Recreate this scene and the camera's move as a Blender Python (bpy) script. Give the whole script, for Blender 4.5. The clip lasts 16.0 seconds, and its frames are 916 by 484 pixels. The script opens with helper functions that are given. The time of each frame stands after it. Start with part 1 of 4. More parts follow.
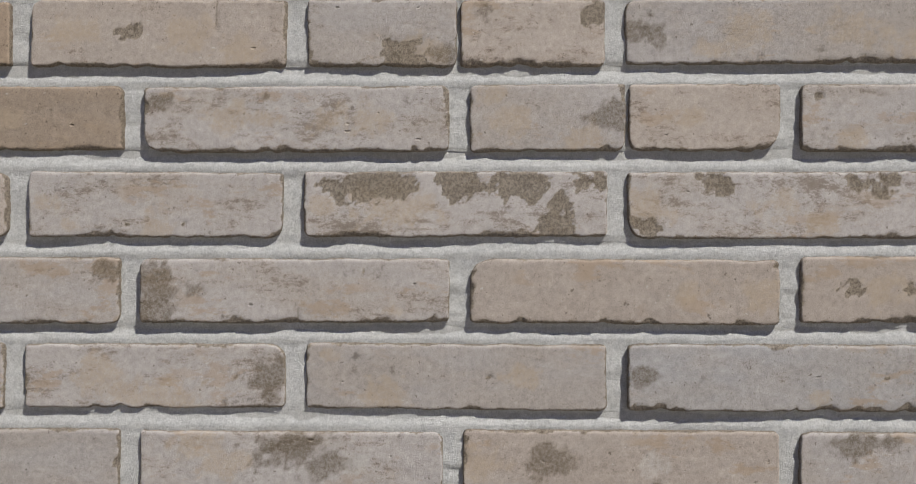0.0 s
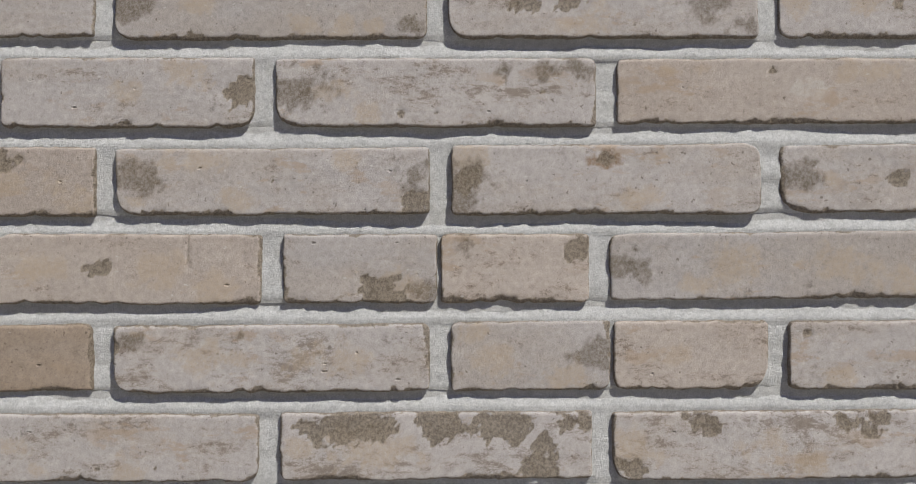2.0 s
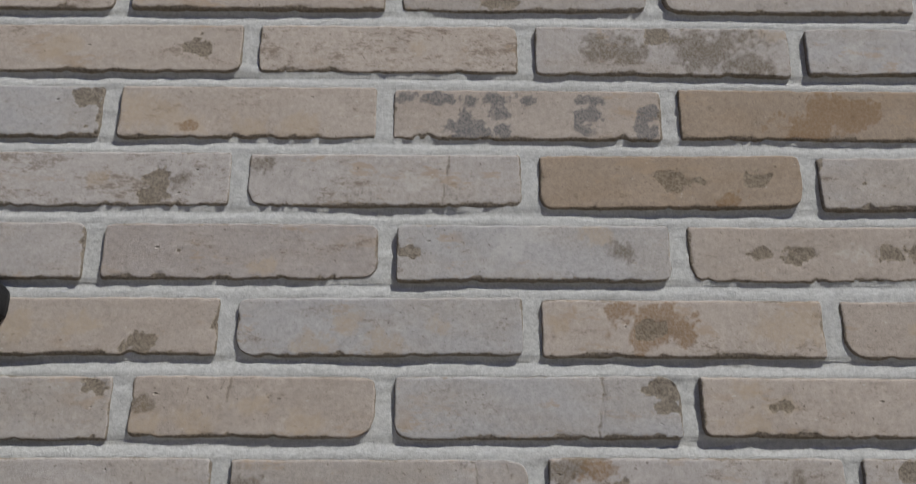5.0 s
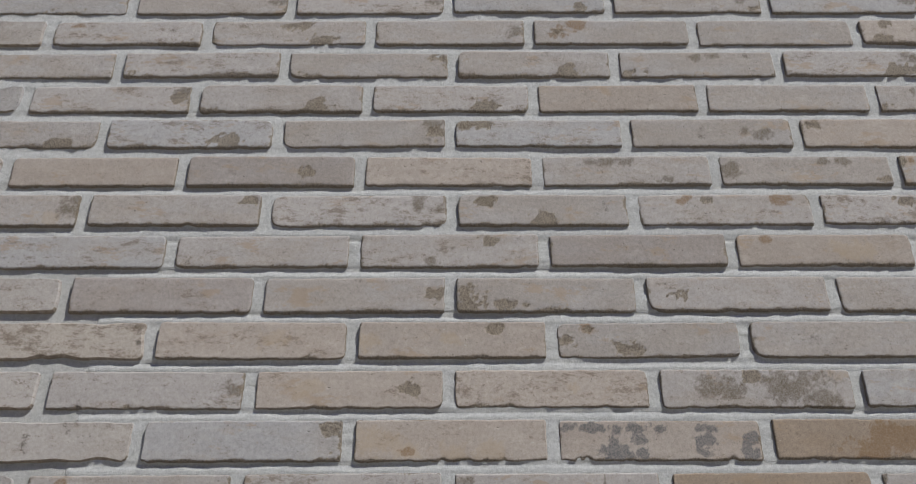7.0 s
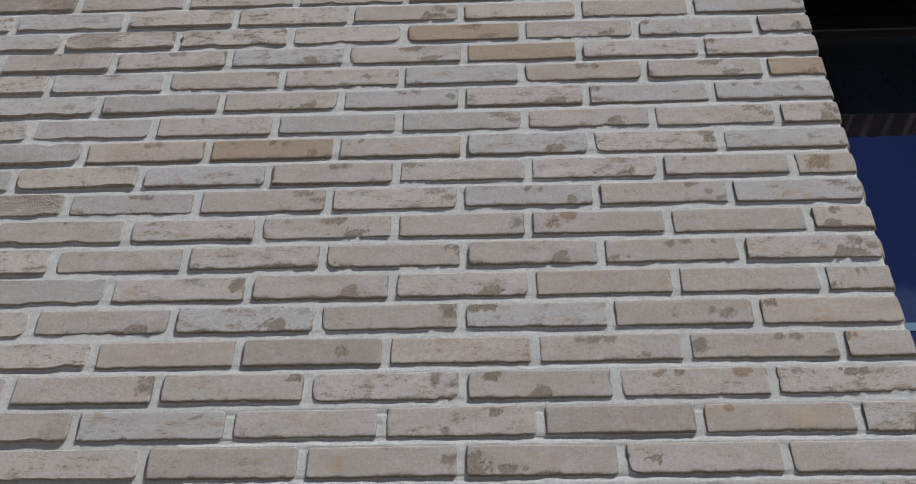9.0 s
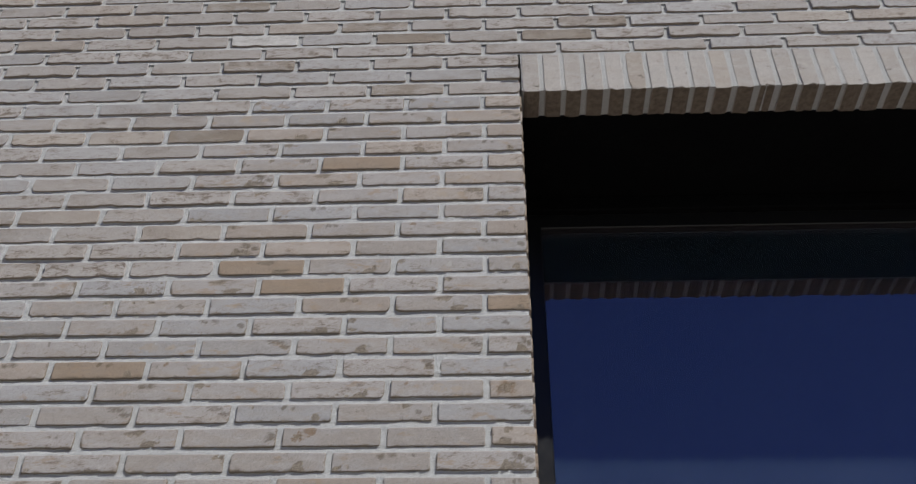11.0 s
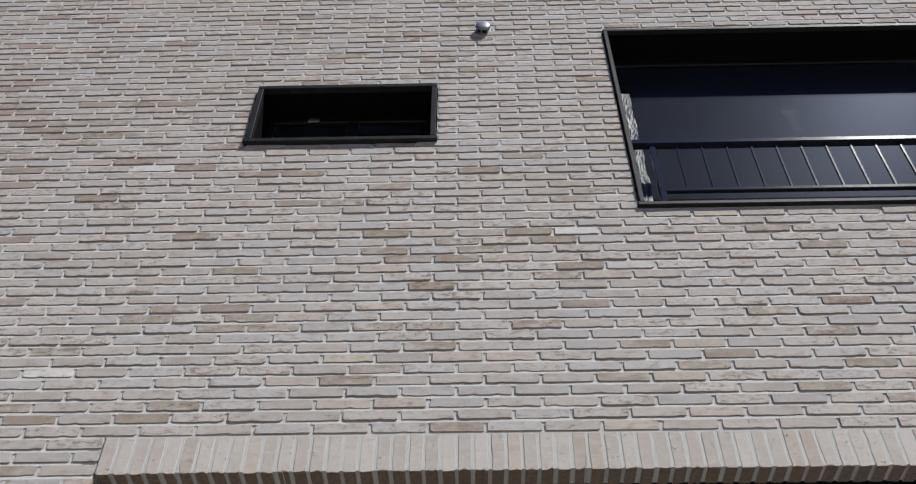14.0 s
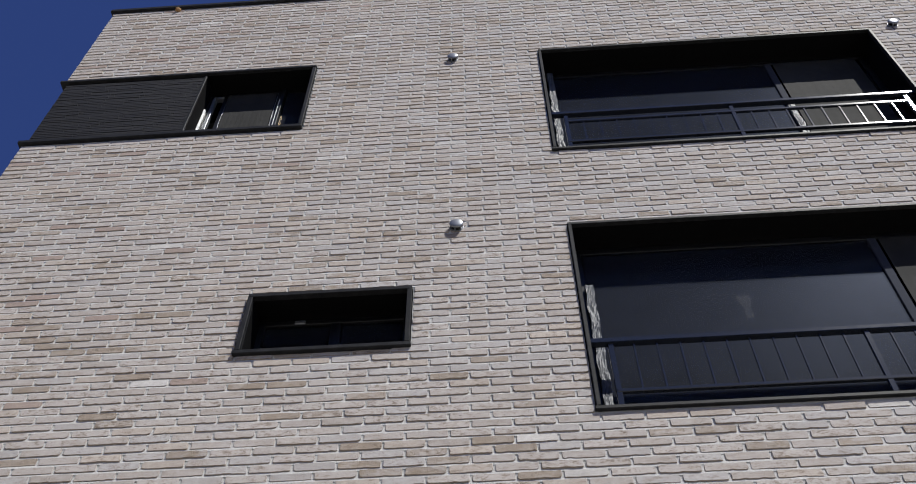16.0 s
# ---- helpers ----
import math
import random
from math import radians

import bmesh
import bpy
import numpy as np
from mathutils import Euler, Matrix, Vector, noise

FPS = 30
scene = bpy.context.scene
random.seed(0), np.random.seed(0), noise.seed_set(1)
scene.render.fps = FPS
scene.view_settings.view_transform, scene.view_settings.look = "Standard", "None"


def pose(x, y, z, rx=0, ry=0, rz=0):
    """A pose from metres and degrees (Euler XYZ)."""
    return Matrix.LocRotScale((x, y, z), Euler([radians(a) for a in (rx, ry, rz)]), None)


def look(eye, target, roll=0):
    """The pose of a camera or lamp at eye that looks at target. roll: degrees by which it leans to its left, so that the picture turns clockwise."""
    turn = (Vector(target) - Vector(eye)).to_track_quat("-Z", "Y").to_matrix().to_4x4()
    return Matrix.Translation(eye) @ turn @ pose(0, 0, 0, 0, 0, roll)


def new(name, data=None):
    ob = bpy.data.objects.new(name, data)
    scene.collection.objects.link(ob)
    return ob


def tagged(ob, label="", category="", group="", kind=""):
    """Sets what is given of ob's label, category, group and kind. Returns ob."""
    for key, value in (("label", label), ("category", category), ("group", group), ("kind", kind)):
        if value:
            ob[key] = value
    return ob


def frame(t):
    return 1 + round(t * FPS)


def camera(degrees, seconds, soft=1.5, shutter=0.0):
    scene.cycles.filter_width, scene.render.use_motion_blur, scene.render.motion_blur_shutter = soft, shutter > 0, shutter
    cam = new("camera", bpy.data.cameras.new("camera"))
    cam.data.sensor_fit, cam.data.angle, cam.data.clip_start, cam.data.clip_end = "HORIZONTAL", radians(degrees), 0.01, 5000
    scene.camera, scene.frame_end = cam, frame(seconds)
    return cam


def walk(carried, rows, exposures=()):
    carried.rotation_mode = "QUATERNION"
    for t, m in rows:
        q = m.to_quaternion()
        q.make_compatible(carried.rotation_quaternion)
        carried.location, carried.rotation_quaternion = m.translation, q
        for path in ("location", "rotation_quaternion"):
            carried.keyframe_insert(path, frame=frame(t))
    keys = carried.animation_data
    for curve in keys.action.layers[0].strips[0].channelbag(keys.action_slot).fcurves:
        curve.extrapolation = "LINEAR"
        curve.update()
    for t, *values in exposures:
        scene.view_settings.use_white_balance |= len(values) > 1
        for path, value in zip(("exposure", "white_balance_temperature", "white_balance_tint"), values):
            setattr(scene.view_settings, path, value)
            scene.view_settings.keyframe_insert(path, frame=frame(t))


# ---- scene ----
cam = camera(50.9, 16.0, soft=0.95, shutter=0.2)

PATH = [
    (0, (-0.464, -0.703, 1.109), (-0.49, 1.296, 1.166), 0.1),
    (0.5, (-0.46, -0.695, 1.172), (-0.478, 1.305, 1.184), -0.1),
    (1, (-0.457, -0.694, 1.226), (-0.464, 1.306, 1.229), -0.0),
    (1.5, (-0.464, -0.69, 1.262), (-0.458, 1.31, 1.275), -0.1),
    (2, (-0.463, -0.688, 1.288), (-0.452, 1.312, 1.329), -0.2),
    (2.5, (-0.472, -0.679, 1.311), (-0.455, 1.319, 1.411), -0.3),
    (3, (-0.476, -0.682, 1.331), (-0.457, 1.309, 1.515), -0.2),
    (3.5, (-0.48, -0.684, 1.339), (-0.449, 1.291, 1.649), -0.2),
    (4, (-0.494, -0.684, 1.353), (-0.466, 1.267, 1.789), -0.2),
    (4.5, (-0.517, -0.708, 1.373), (-0.485, 1.212, 1.931), -0.0),
    (5, (-0.545, -0.738, 1.4), (-0.518, 1.139, 2.091), 0.0),
    (5.2, (-0.56, -0.749, 1.409), (-0.537, 1.107, 2.155), -0.0),
    (7.3, (-0.716, -1.105, 1.402), (-0.715, 0.576, 2.486), -0.4),
    (8.2, (-0.71, -1.211, 1.389), (-0.753, 0.411, 2.558), -0.2),
    (10.3, (-0.392, -1.706, 1.377), (-0.47, -0.128, 2.603), 0.6),
    (11, (-0.091, -2.002, 1.351), (-0.165, -0.461, 2.624), 0.8),
    (11.5, (0.163, -2.246, 1.37), (0.115, -0.718, 2.66), 0.5),
    (12, (0.375, -2.455, 1.37), (0.354, -0.957, 2.695), -0.0),
    (12.5, (0.697, -2.648, 1.384), (0.667, -1.176, 2.737), 0.4),
    (13, (0.965, -2.832, 1.392), (0.938, -1.396, 2.785), 0.3),
    (13.5, (1.246, -3.034, 1.407), (1.219, -1.648, 2.848), 0.3),
    (14, (1.524, -3.227, 1.391), (1.493, -1.883, 2.872), 0.1),
    (14.5, (1.746, -3.496, 1.391), (1.704, -2.192, 2.906), -0.2),
    (15, (1.895, -3.694, 1.427), (1.831, -2.429, 2.975), -0.4),
    (15.5, (1.936, -3.856, 1.456), (1.859, -2.627, 3.032), -0.3),
    (16, (1.881, -3.979, 1.472), (1.803, -2.788, 3.077), -0.2),
]
EXPOSURE = ((0, 0.29, 6530, 9), (2, 0.35, 6460, 9), (3.4, 0.40, 6310, 8), (4, 0.35, 6290, 8), (4.5, 0.12, 6340, 8), (5, 0.03, 6340, 8), (7.5, 0.09, 6240, 8), (8.2, 0.10, 6210, 8), (11, 0.04, 6200, 9), (11.6, 0.35, 6210, 9), (12.5, 0.60, 6250, 9), (14, 0.40, 6270, 9), (16, 0.44, 6290, 10))
walk(cam, [(t, look(eye, target, roll)) for t, eye, target, roll in PATH], EXPOSURE)

# ---- world, sun and exposure ----
SUN = Vector((0.92, -1.0, 1.78)).normalized()
world = bpy.data.worlds.new("sky")
scene.world = world
world.use_nodes = True
wn = world.node_tree.nodes
sky = wn.new("ShaderNodeTexSky")
sky.sky_type = "NISHITA"
sky.sun_disc = False
sky.sun_elevation = math.asin(SUN.z)
sky.sun_rotation = math.atan2(SUN.x, SUN.y)
sky.altitude = 100
sky.air_density, sky.dust_density, sky.ozone_density = 1.0, 0.0, 3.0
wn["Background"].inputs["Strength"].default_value = 0.05
deep = wn.new("ShaderNodeMix")
deep.data_type, deep.blend_type = "RGBA", "MULTIPLY"
deep.inputs[0].default_value = 1.0
deep.inputs[7].default_value = (0.58, 0.64, 1.15, 1)
world.node_tree.links.new(sky.outputs["Color"], deep.inputs[6])
world.node_tree.links.new(deep.outputs[2], wn["Background"].inputs["Color"])
lamp = bpy.data.lights.new("sun", "SUN")
lamp.energy, lamp.angle, lamp.color = 4.6, radians(0.55), (1.0, 0.965, 0.88)
sun = new("sun", lamp)
sun.matrix_world = look(SUN * 40, (0, 0, 0))


# ---- materials ----
def nodes_of(mat):
    mat.use_nodes = True
    t = mat.node_tree
    return t, t.nodes, t.links, t.nodes["Principled BSDF"]


def ramp(nodes, stops):
    r = nodes.new("ShaderNodeValToRGB")
    e = r.color_ramp.elements
    e[0].position, e[0].color = stops[0][0], (*stops[0][1], 1)
    e[1].position, e[1].color = stops[-1][0], (*stops[-1][1], 1)
    for p, c in stops[1:-1]:
        k = e.new(p)
        k.color = (*c, 1)
    return r


def noise_node(nodes, links, vec, scale, detail=4.0, rough=0.6):
    n = nodes.new("ShaderNodeTexNoise")
    n.inputs["Scale"].default_value = scale
    n.inputs["Detail"].default_value = detail
    n.inputs["Roughness"].default_value = rough
    links.new(vec, n.inputs["Vector"])
    return n.outputs["Fac"]


def math_node(nodes, links, op, a, b=None, clamp=False):
    m = nodes.new("ShaderNodeMath")
    m.operation, m.use_clamp = op, clamp
    for k, v in enumerate((a, b)):
        if v is None:
            continue
        if isinstance(v, (int, float)):
            m.inputs[k].default_value = v
        else:
            links.new(v, m.inputs[k])
    return m.outputs[0]


def mix_rgb(nodes, links, fac, a, b, blend="MIX"):
    m = nodes.new("ShaderNodeMix")
    m.data_type, m.blend_type = "RGBA", blend
    for sock, v in ((m.inputs[0], fac), (m.inputs[6], a), (m.inputs[7], b)):
        if isinstance(v, (int, float)):
            sock.default_value = v
        elif isinstance(v, tuple):
            sock.default_value = (*v, 1)
        else:
            links.new(v, sock)
    return m.outputs[2]


def step(nodes, links, v, lo, hi):
    m = nodes.new("ShaderNodeMapRange")
    m.interpolation_type = "SMOOTHSTEP"
    m.inputs[1].default_value, m.inputs[2].default_value = lo, hi
    links.new(v, m.inputs[0])
    return m.outputs[0]


def brick_material(name, base, patch, soot=0.38, island=False, rough=0.0, grain=1.0, edged=True):
    """Fired brick: clouds of a second tone, soot, pits and grain."""
    mat = bpy.data.materials.new(name)
    t, nd, ln, bsdf = nodes_of(mat)
    if island:
        rnd = nd.new("ShaderNodeNewGeometry").outputs["Random Per Island"]
    else:
        rnd = nd.new("ShaderNodeObjectInfo").outputs["Random"]
    pos = nd.new("ShaderNodeNewGeometry").outputs["Position"]
    off = nd.new("ShaderNodeCombineXYZ")
    ln.new(math_node(nd, ln, "MULTIPLY", rnd, 3.7), off.inputs[0])
    ln.new(math_node(nd, ln, "MULTIPLY", rnd, 6.3), off.inputs[2])
    add = nd.new("ShaderNodeVectorMath")
    ln.new(pos, add.inputs[0]), ln.new(off.outputs[0], add.inputs[1])
    v = add.outputs[0]
    stretch = nd.new("ShaderNodeVectorMath")
    stretch.operation = "MULTIPLY"
    stretch.inputs[1].default_value = (0.55, 1.0, 1.3)
    ln.new(v, stretch.inputs[0])
    vs = stretch.outputs[0]
    # smooth kiln skin, worn off in crisp-edged patches
    clouds = noise_node(nd, ln, vs, 15, 9, 0.68)
    worn_at = math_node(nd, ln, "SUBTRACT", clouds, math_node(nd, ln, "ADD", math_node(nd, ln, "MULTIPLY", rnd, 0.10), 0.035))
    bare = step(nd, ln, worn_at, 0.485, 0.520 if island else 0.62)
    worn = math_node(nd, ln, "MAXIMUM", bare, math_node(nd, ln, "MULTIPLY", step(nd, ln, worn_at, 0.35, 0.49), 0.6))
    col = mix_rgb(nd, ln, worn, base, patch)
    # tone of the single brick
    tone = nd.new("ShaderNodeHueSaturation")
    tone.inputs["Saturation"].default_value = 1.0
    ln.new(math_node(nd, ln, "ADD", math_node(nd, ln, "MULTIPLY", rnd, 0.15), 0.925), tone.inputs["Value"])
    ln.new(col, tone.inputs["Color"])
    col = tone.outputs["Color"]
    # pale lime bloom
    bloom = noise_node(nd, ln, vs, 46, 6, 0.72)
    col = mix_rgb(nd, ln, math_node(nd, ln, "MULTIPLY", step(nd, ln, bloom, 0.5, 0.72), 0.30), col, tuple(min(1, c * 1.3 + 0.03) for c in base))
    # soot in blotches
    blot = noise_node(nd, ln, v, 30, 8, 0.78)
    col = mix_rgb(nd, ln, math_node(nd, ln, "MULTIPLY", step(nd, ln, blot, 0.585, 0.68), soot * 1.5, True), col, (0.075, 0.06, 0.045))
    # grit and pinholes where the skin is gone
    grit = step(nd, ln, noise_node(nd, ln, v, 520, 4, 0.8), 0.56, 0.68)
    col = mix_rgb(nd, ln, math_node(nd, ln, "MULTIPLY", math_node(nd, ln, "ADD", math_node(nd, ln, "MULTIPLY", worn, 0.6), 0.10), grit), col, (0.13, 0.098, 0.07))
    # pinholes
    hole = step(nd, ln, noise_node(nd, ln, v, 640, 2, 0.6), 0.69, 0.75)
    col = mix_rgb(nd, ln, math_node(nd, ln, "MULTIPLY", hole, 0.55), col, (0.10, 0.075, 0.055))
    # fine sand grain
    fine = noise_node(nd, ln, v, 1900, 3, 0.75)
    col = mix_rgb(nd, ln, 0.7, col, ramp_of(nd, ln, fine), "OVERLAY")
    mid = noise_node(nd, ln, v, 210, 6, 0.8)
    col = mix_rgb(nd, ln, 0.65, col, ramp_of(nd, ln, mid), "OVERLAY")
    # pits
    vor = nd.new("ShaderNodeTexVoronoi")
    vor.inputs["Scale"].default_value = 120
    ln.new(vs, vor.inputs["Vector"])
    gate = step(nd, ln, noise_node(nd, ln, v, 75, 3), 0.60, 0.66)
    pit = math_node(nd, ln, "MULTIPLY", math_node(nd, ln, "SUBTRACT", 1.0, step(nd, ln, vor.outputs["Distance"], 0.07, 0.19)), gate)
    col = mix_rgb(nd, ln, math_node(nd, ln, "MULTIPLY", pit, 0.55), col, (0.06, 0.048, 0.036))
    relief = math_node(nd, ln, "ADD", math_node(nd, ln, "MULTIPLY", fine, 0.42 * grain), math_node(nd, ln, "MULTIPLY", bloom, 0.32))
    relief = math_node(nd, ln, "SUBTRACT", relief, math_node(nd, ln, "MULTIPLY", pit, 0.9))
    coarse = noise_node(nd, ln, v, 420, 5, 0.75)
    flaked = math_node(nd, ln, "MULTIPLY", bare, math_node(nd, ln, "SUBTRACT", math_node(nd, ln, "MULTIPLY", coarse, 1.5 if island else 0.4), 0.9 if island else 0.24))
    relief = math_node(nd, ln, "ADD", relief, flaked)
    # scratches from handling
    scr = nd.new("ShaderNodeTexVoronoi")
    scr.feature = "DISTANCE_TO_EDGE"
    scr.inputs["Scale"].default_value = 9
    ln.new(v, scr.inputs["Vector"])
    line = math_node(nd, ln, "MULTIPLY", math_node(nd, ln, "SUBTRACT", 1.0, step(nd, ln, scr.outputs["Distance"], 0.0, 0.012)), step(nd, ln, noise_node(nd, ln, v, 30, 3), 0.60, 0.65))
    relief = math_node(nd, ln, "SUBTRACT", relief, math_node(nd, ln, "MULTIPLY", line, 0.08))
    if rough:
        big = noise_node(nd, ln, v, 190, 7, 0.75)
        crumble = step(nd, ln, noise_node(nd, ln, vs, 17, 7, 0.62), 0.47, 0.51)
        relief = math_node(nd, ln, "ADD", relief, math_node(nd, ln, "MULTIPLY", math_node(nd, ln, "SUBTRACT", math_node(nd, ln, "MULTIPLY", big, crumble), math_node(nd, ln, "MULTIPLY", crumble, 0.75)), rough))
        col = mix_rgb(nd, ln, math_node(nd, ln, "MULTIPLY", crumble, 0.32), col, (0.24, 0.18, 0.125))
    if island or edged:
        fret = math_node(nd, ln, "ADD", noise_node(nd, ln, vs, 30, 10, 0.9), math_node(nd, ln, "MULTIPLY", rnd, 0.09))
        col = mix_rgb(nd, ln, math_node(nd, ln, "MULTIPLY", step(nd, ln, fret, 0.595 if island else 0.605, 0.635 if island else 0.65), min(0.8, soot * 1.2) if island else 0.6), col, (0.130, 0.094, 0.064))
    if edged and not island:
        # ochre clay stains, crisp at their edges
        clay = math_node(nd, ln, "MULTIPLY", step(nd, ln, noise_node(nd, ln, vs, 24, 9, 0.72), 0.545, 0.60), step(nd, ln, noise_node(nd, ln, v, 8, 2), 0.42, 0.56))
        col = mix_rgb(nd, ln, math_node(nd, ln, "MULTIPLY", clay, 0.55), col, (0.335, 0.248, 0.172))
        # dark and pale specks
        speck = step(nd, ln, noise_node(nd, ln, v, 260, 2, 0.5), 0.70, 0.74)
        col = mix_rgb(nd, ln, math_node(nd, ln, "MULTIPLY", speck, 0.6), col, (0.09, 0.068, 0.05))
        fleck = step(nd, ln, noise_node(nd, ln, vs, 330, 2, 0.5), 0.72, 0.76)
        col = mix_rgb(nd, ln, math_node(nd, ln, "MULTIPLY", fleck, 0.5), col, (0.55, 0.53, 0.50))
    if edged and not island:
        # stains and bare clay that the brick carries
        worn_off, stained = [nd.new("ShaderNodeSeparateXYZ") for _ in range(2)]
        for node, title in ((worn_off, "wear"), (stained, "stain")):
            at = nd.new("ShaderNodeAttribute")
            at.attribute_name = title
            ln.new(at.outputs["Vector"], node.inputs[0])
        torn = math_node(nd, ln, "SUBTRACT", noise_node(nd, ln, v, 120, 10, 0.9), 0.5)
        speckle = step(nd, ln, noise_node(nd, ln, v, 430, 7, 0.85), 0.40, 0.60)
        faint = noise_node(nd, ln, v, 38, 8, 0.75)
        for source, colour, most, lo, hi in ((worn_off.outputs[2], (0.385, 0.305, 0.222), 0.62, 0.05, 0.95), (worn_off.outputs[1], (0.098, 0.074, 0.046), 0.80, 0.12, 1.0), (stained.outputs[0], (0.205, 0.128, 0.068), 0.9, 0.15, 0.70),
                                             (stained.outputs[1], (0.075, 0.080, 0.092), 0.85, 0.15, 0.70), (stained.outputs[2], (0.52, 0.50, 0.48), 0.4, 0.1, 0.9)):
            near_by = step(nd, ln, source, 0.0, 0.3)
            here = step(nd, ln, math_node(nd, ln, "ADD", source, math_node(nd, ln, "MULTIPLY", math_node(nd, ln, "ADD", math_node(nd, ln, "MULTIPLY", torn, 1.5), math_node(nd, ln, "SUBTRACT", faint, 0.5)), near_by)), lo, hi)
            grainy = math_node(nd, ln, "ADD", math_node(nd, ln, "MULTIPLY", speckle, 0.55), 0.45)
            col = mix_rgb(nd, ln, math_node(nd, ln, "MULTIPLY", math_node(nd, ln, "MULTIPLY", here, grainy), most), col, colour)
        open_clay = step(nd, ln, math_node(nd, ln, "ADD", worn_off.outputs[0], math_node(nd, ln, "MULTIPLY", torn, math_node(nd, ln, "MULTIPLY", step(nd, ln, worn_off.outputs[0], 0.0, 0.2), 1.3))), 0.20, 0.72)
        crumb = noise_node(nd, ln, v, 420, 8, 0.9)
        clay_tone = mix_rgb(nd, ln, step(nd, ln, crumb, 0.42, 0.58), (0.150, 0.119, 0.086), (0.370, 0.308, 0.240))
        col = mix_rgb(nd, ln, math_node(nd, ln, "MULTIPLY", open_clay, 0.78), col, clay_tone)
        relief = math_node(nd, ln, "ADD", relief, math_node(nd, ln, "MULTIPLY", math_node(nd, ln, "MULTIPLY", open_clay, math_node(nd, ln, "SUBTRACT", crumb, 0.5)), 4.0))
    ln.new(col, bsdf.inputs["Base Color"])
    bsdf.inputs["Roughness"].default_value = 0.88
    bsdf.inputs["Specular IOR Level"].default_value = 0.25
    bump = nd.new("ShaderNodeBump")
    bump.inputs["Strength"].default_value = 0.75
    bump.inputs["Distance"].default_value = 0.002
    ln.new(relief, bump.inputs["Height"])
    ln.new(bump.outputs[0], bsdf.inputs["Normal"])
    return mat


def ramp_of(nd, ln, fac):
    r = ramp(nd, ((0.25, (0.30, 0.30, 0.30)), (0.5, (0.5, 0.5, 0.5)), (0.75, (0.68, 0.68, 0.68))))
    ln.new(fac, r.inputs[0])
    return r.outputs[0]


def rough_material(name, a, b, scale, bump_scale, bump_depth, roughness=0.9, spec=0.3, speckle=0.4):
    """Mortar, concrete, paving: two tones in clouds with sand grain."""
    mat = bpy.data.materials.new(name)
    t, nd, ln, bsdf = nodes_of(mat)
    v = nd.new("ShaderNodeNewGeometry").outputs["Position"]
    col = mix_rgb(nd, ln, step(nd, ln, noise_node(nd, ln, v, scale, 6, 0.65), 0.35, 0.65), a, b)
    fine = noise_node(nd, ln, v, bump_scale, 4, 0.75)
    col = mix_rgb(nd, ln, speckle, col, ramp_of(nd, ln, fine), "OVERLAY")
    ln.new(col, bsdf.inputs["Base Color"])
    bsdf.inputs["Roughness"].default_value = roughness
    bsdf.inputs["Specular IOR Level"].default_value = spec
    bump = nd.new("ShaderNodeBump")
    bump.inputs["Strength"].default_value = 0.8
    bump.inputs["Distance"].default_value = bump_depth
    ln.new(fine, bump.inputs["Height"])
    ln.new(bump.outputs[0], bsdf.inputs["Normal"])
    return mat


def coated_metal(name, colour, roughness, wear, bump_scale=60, bump_depth=0.0004, metallic=0.0, spec=0.5, uneven=0.3):
    """Painted or coated metal with dust in clouds and a slightly uneven gloss."""
    mat = bpy.data.materials.new(name)
    t, nd, ln, bsdf = nodes_of(mat)
    v = nd.new("ShaderNodeNewGeometry").outputs["Position"]
    dust = noise_node(nd, ln, v, 14, 7, 0.7)
    fine = noise_node(nd, ln, v, bump_scale, 4, 0.7)
    both = math_node(nd, ln, "MULTIPLY", step(nd, ln, dust, 0.4, 0.75), step(nd, ln, fine, 0.3, 0.7))
    ln.new(mix_rgb(nd, ln, both, colour, wear), bsdf.inputs["Base Color"])
    ln.new(math_node(nd, ln, "ADD", math_node(nd, ln, "MULTIPLY", dust, uneven), roughness - uneven / 2), bsdf.inputs["Roughness"])
    bsdf.inputs["Metallic"].default_value = metallic
    bsdf.inputs["Specular IOR Level"].default_value = spec
    bump = nd.new("ShaderNodeBump")
    bump.inputs["Strength"].default_value = 0.5
    bump.inputs["Distance"].default_value = bump_depth
    ln.new(fine, bump.inputs["Height"])
    ln.new(bump.outputs[0], bsdf.inputs["Normal"])
    return mat


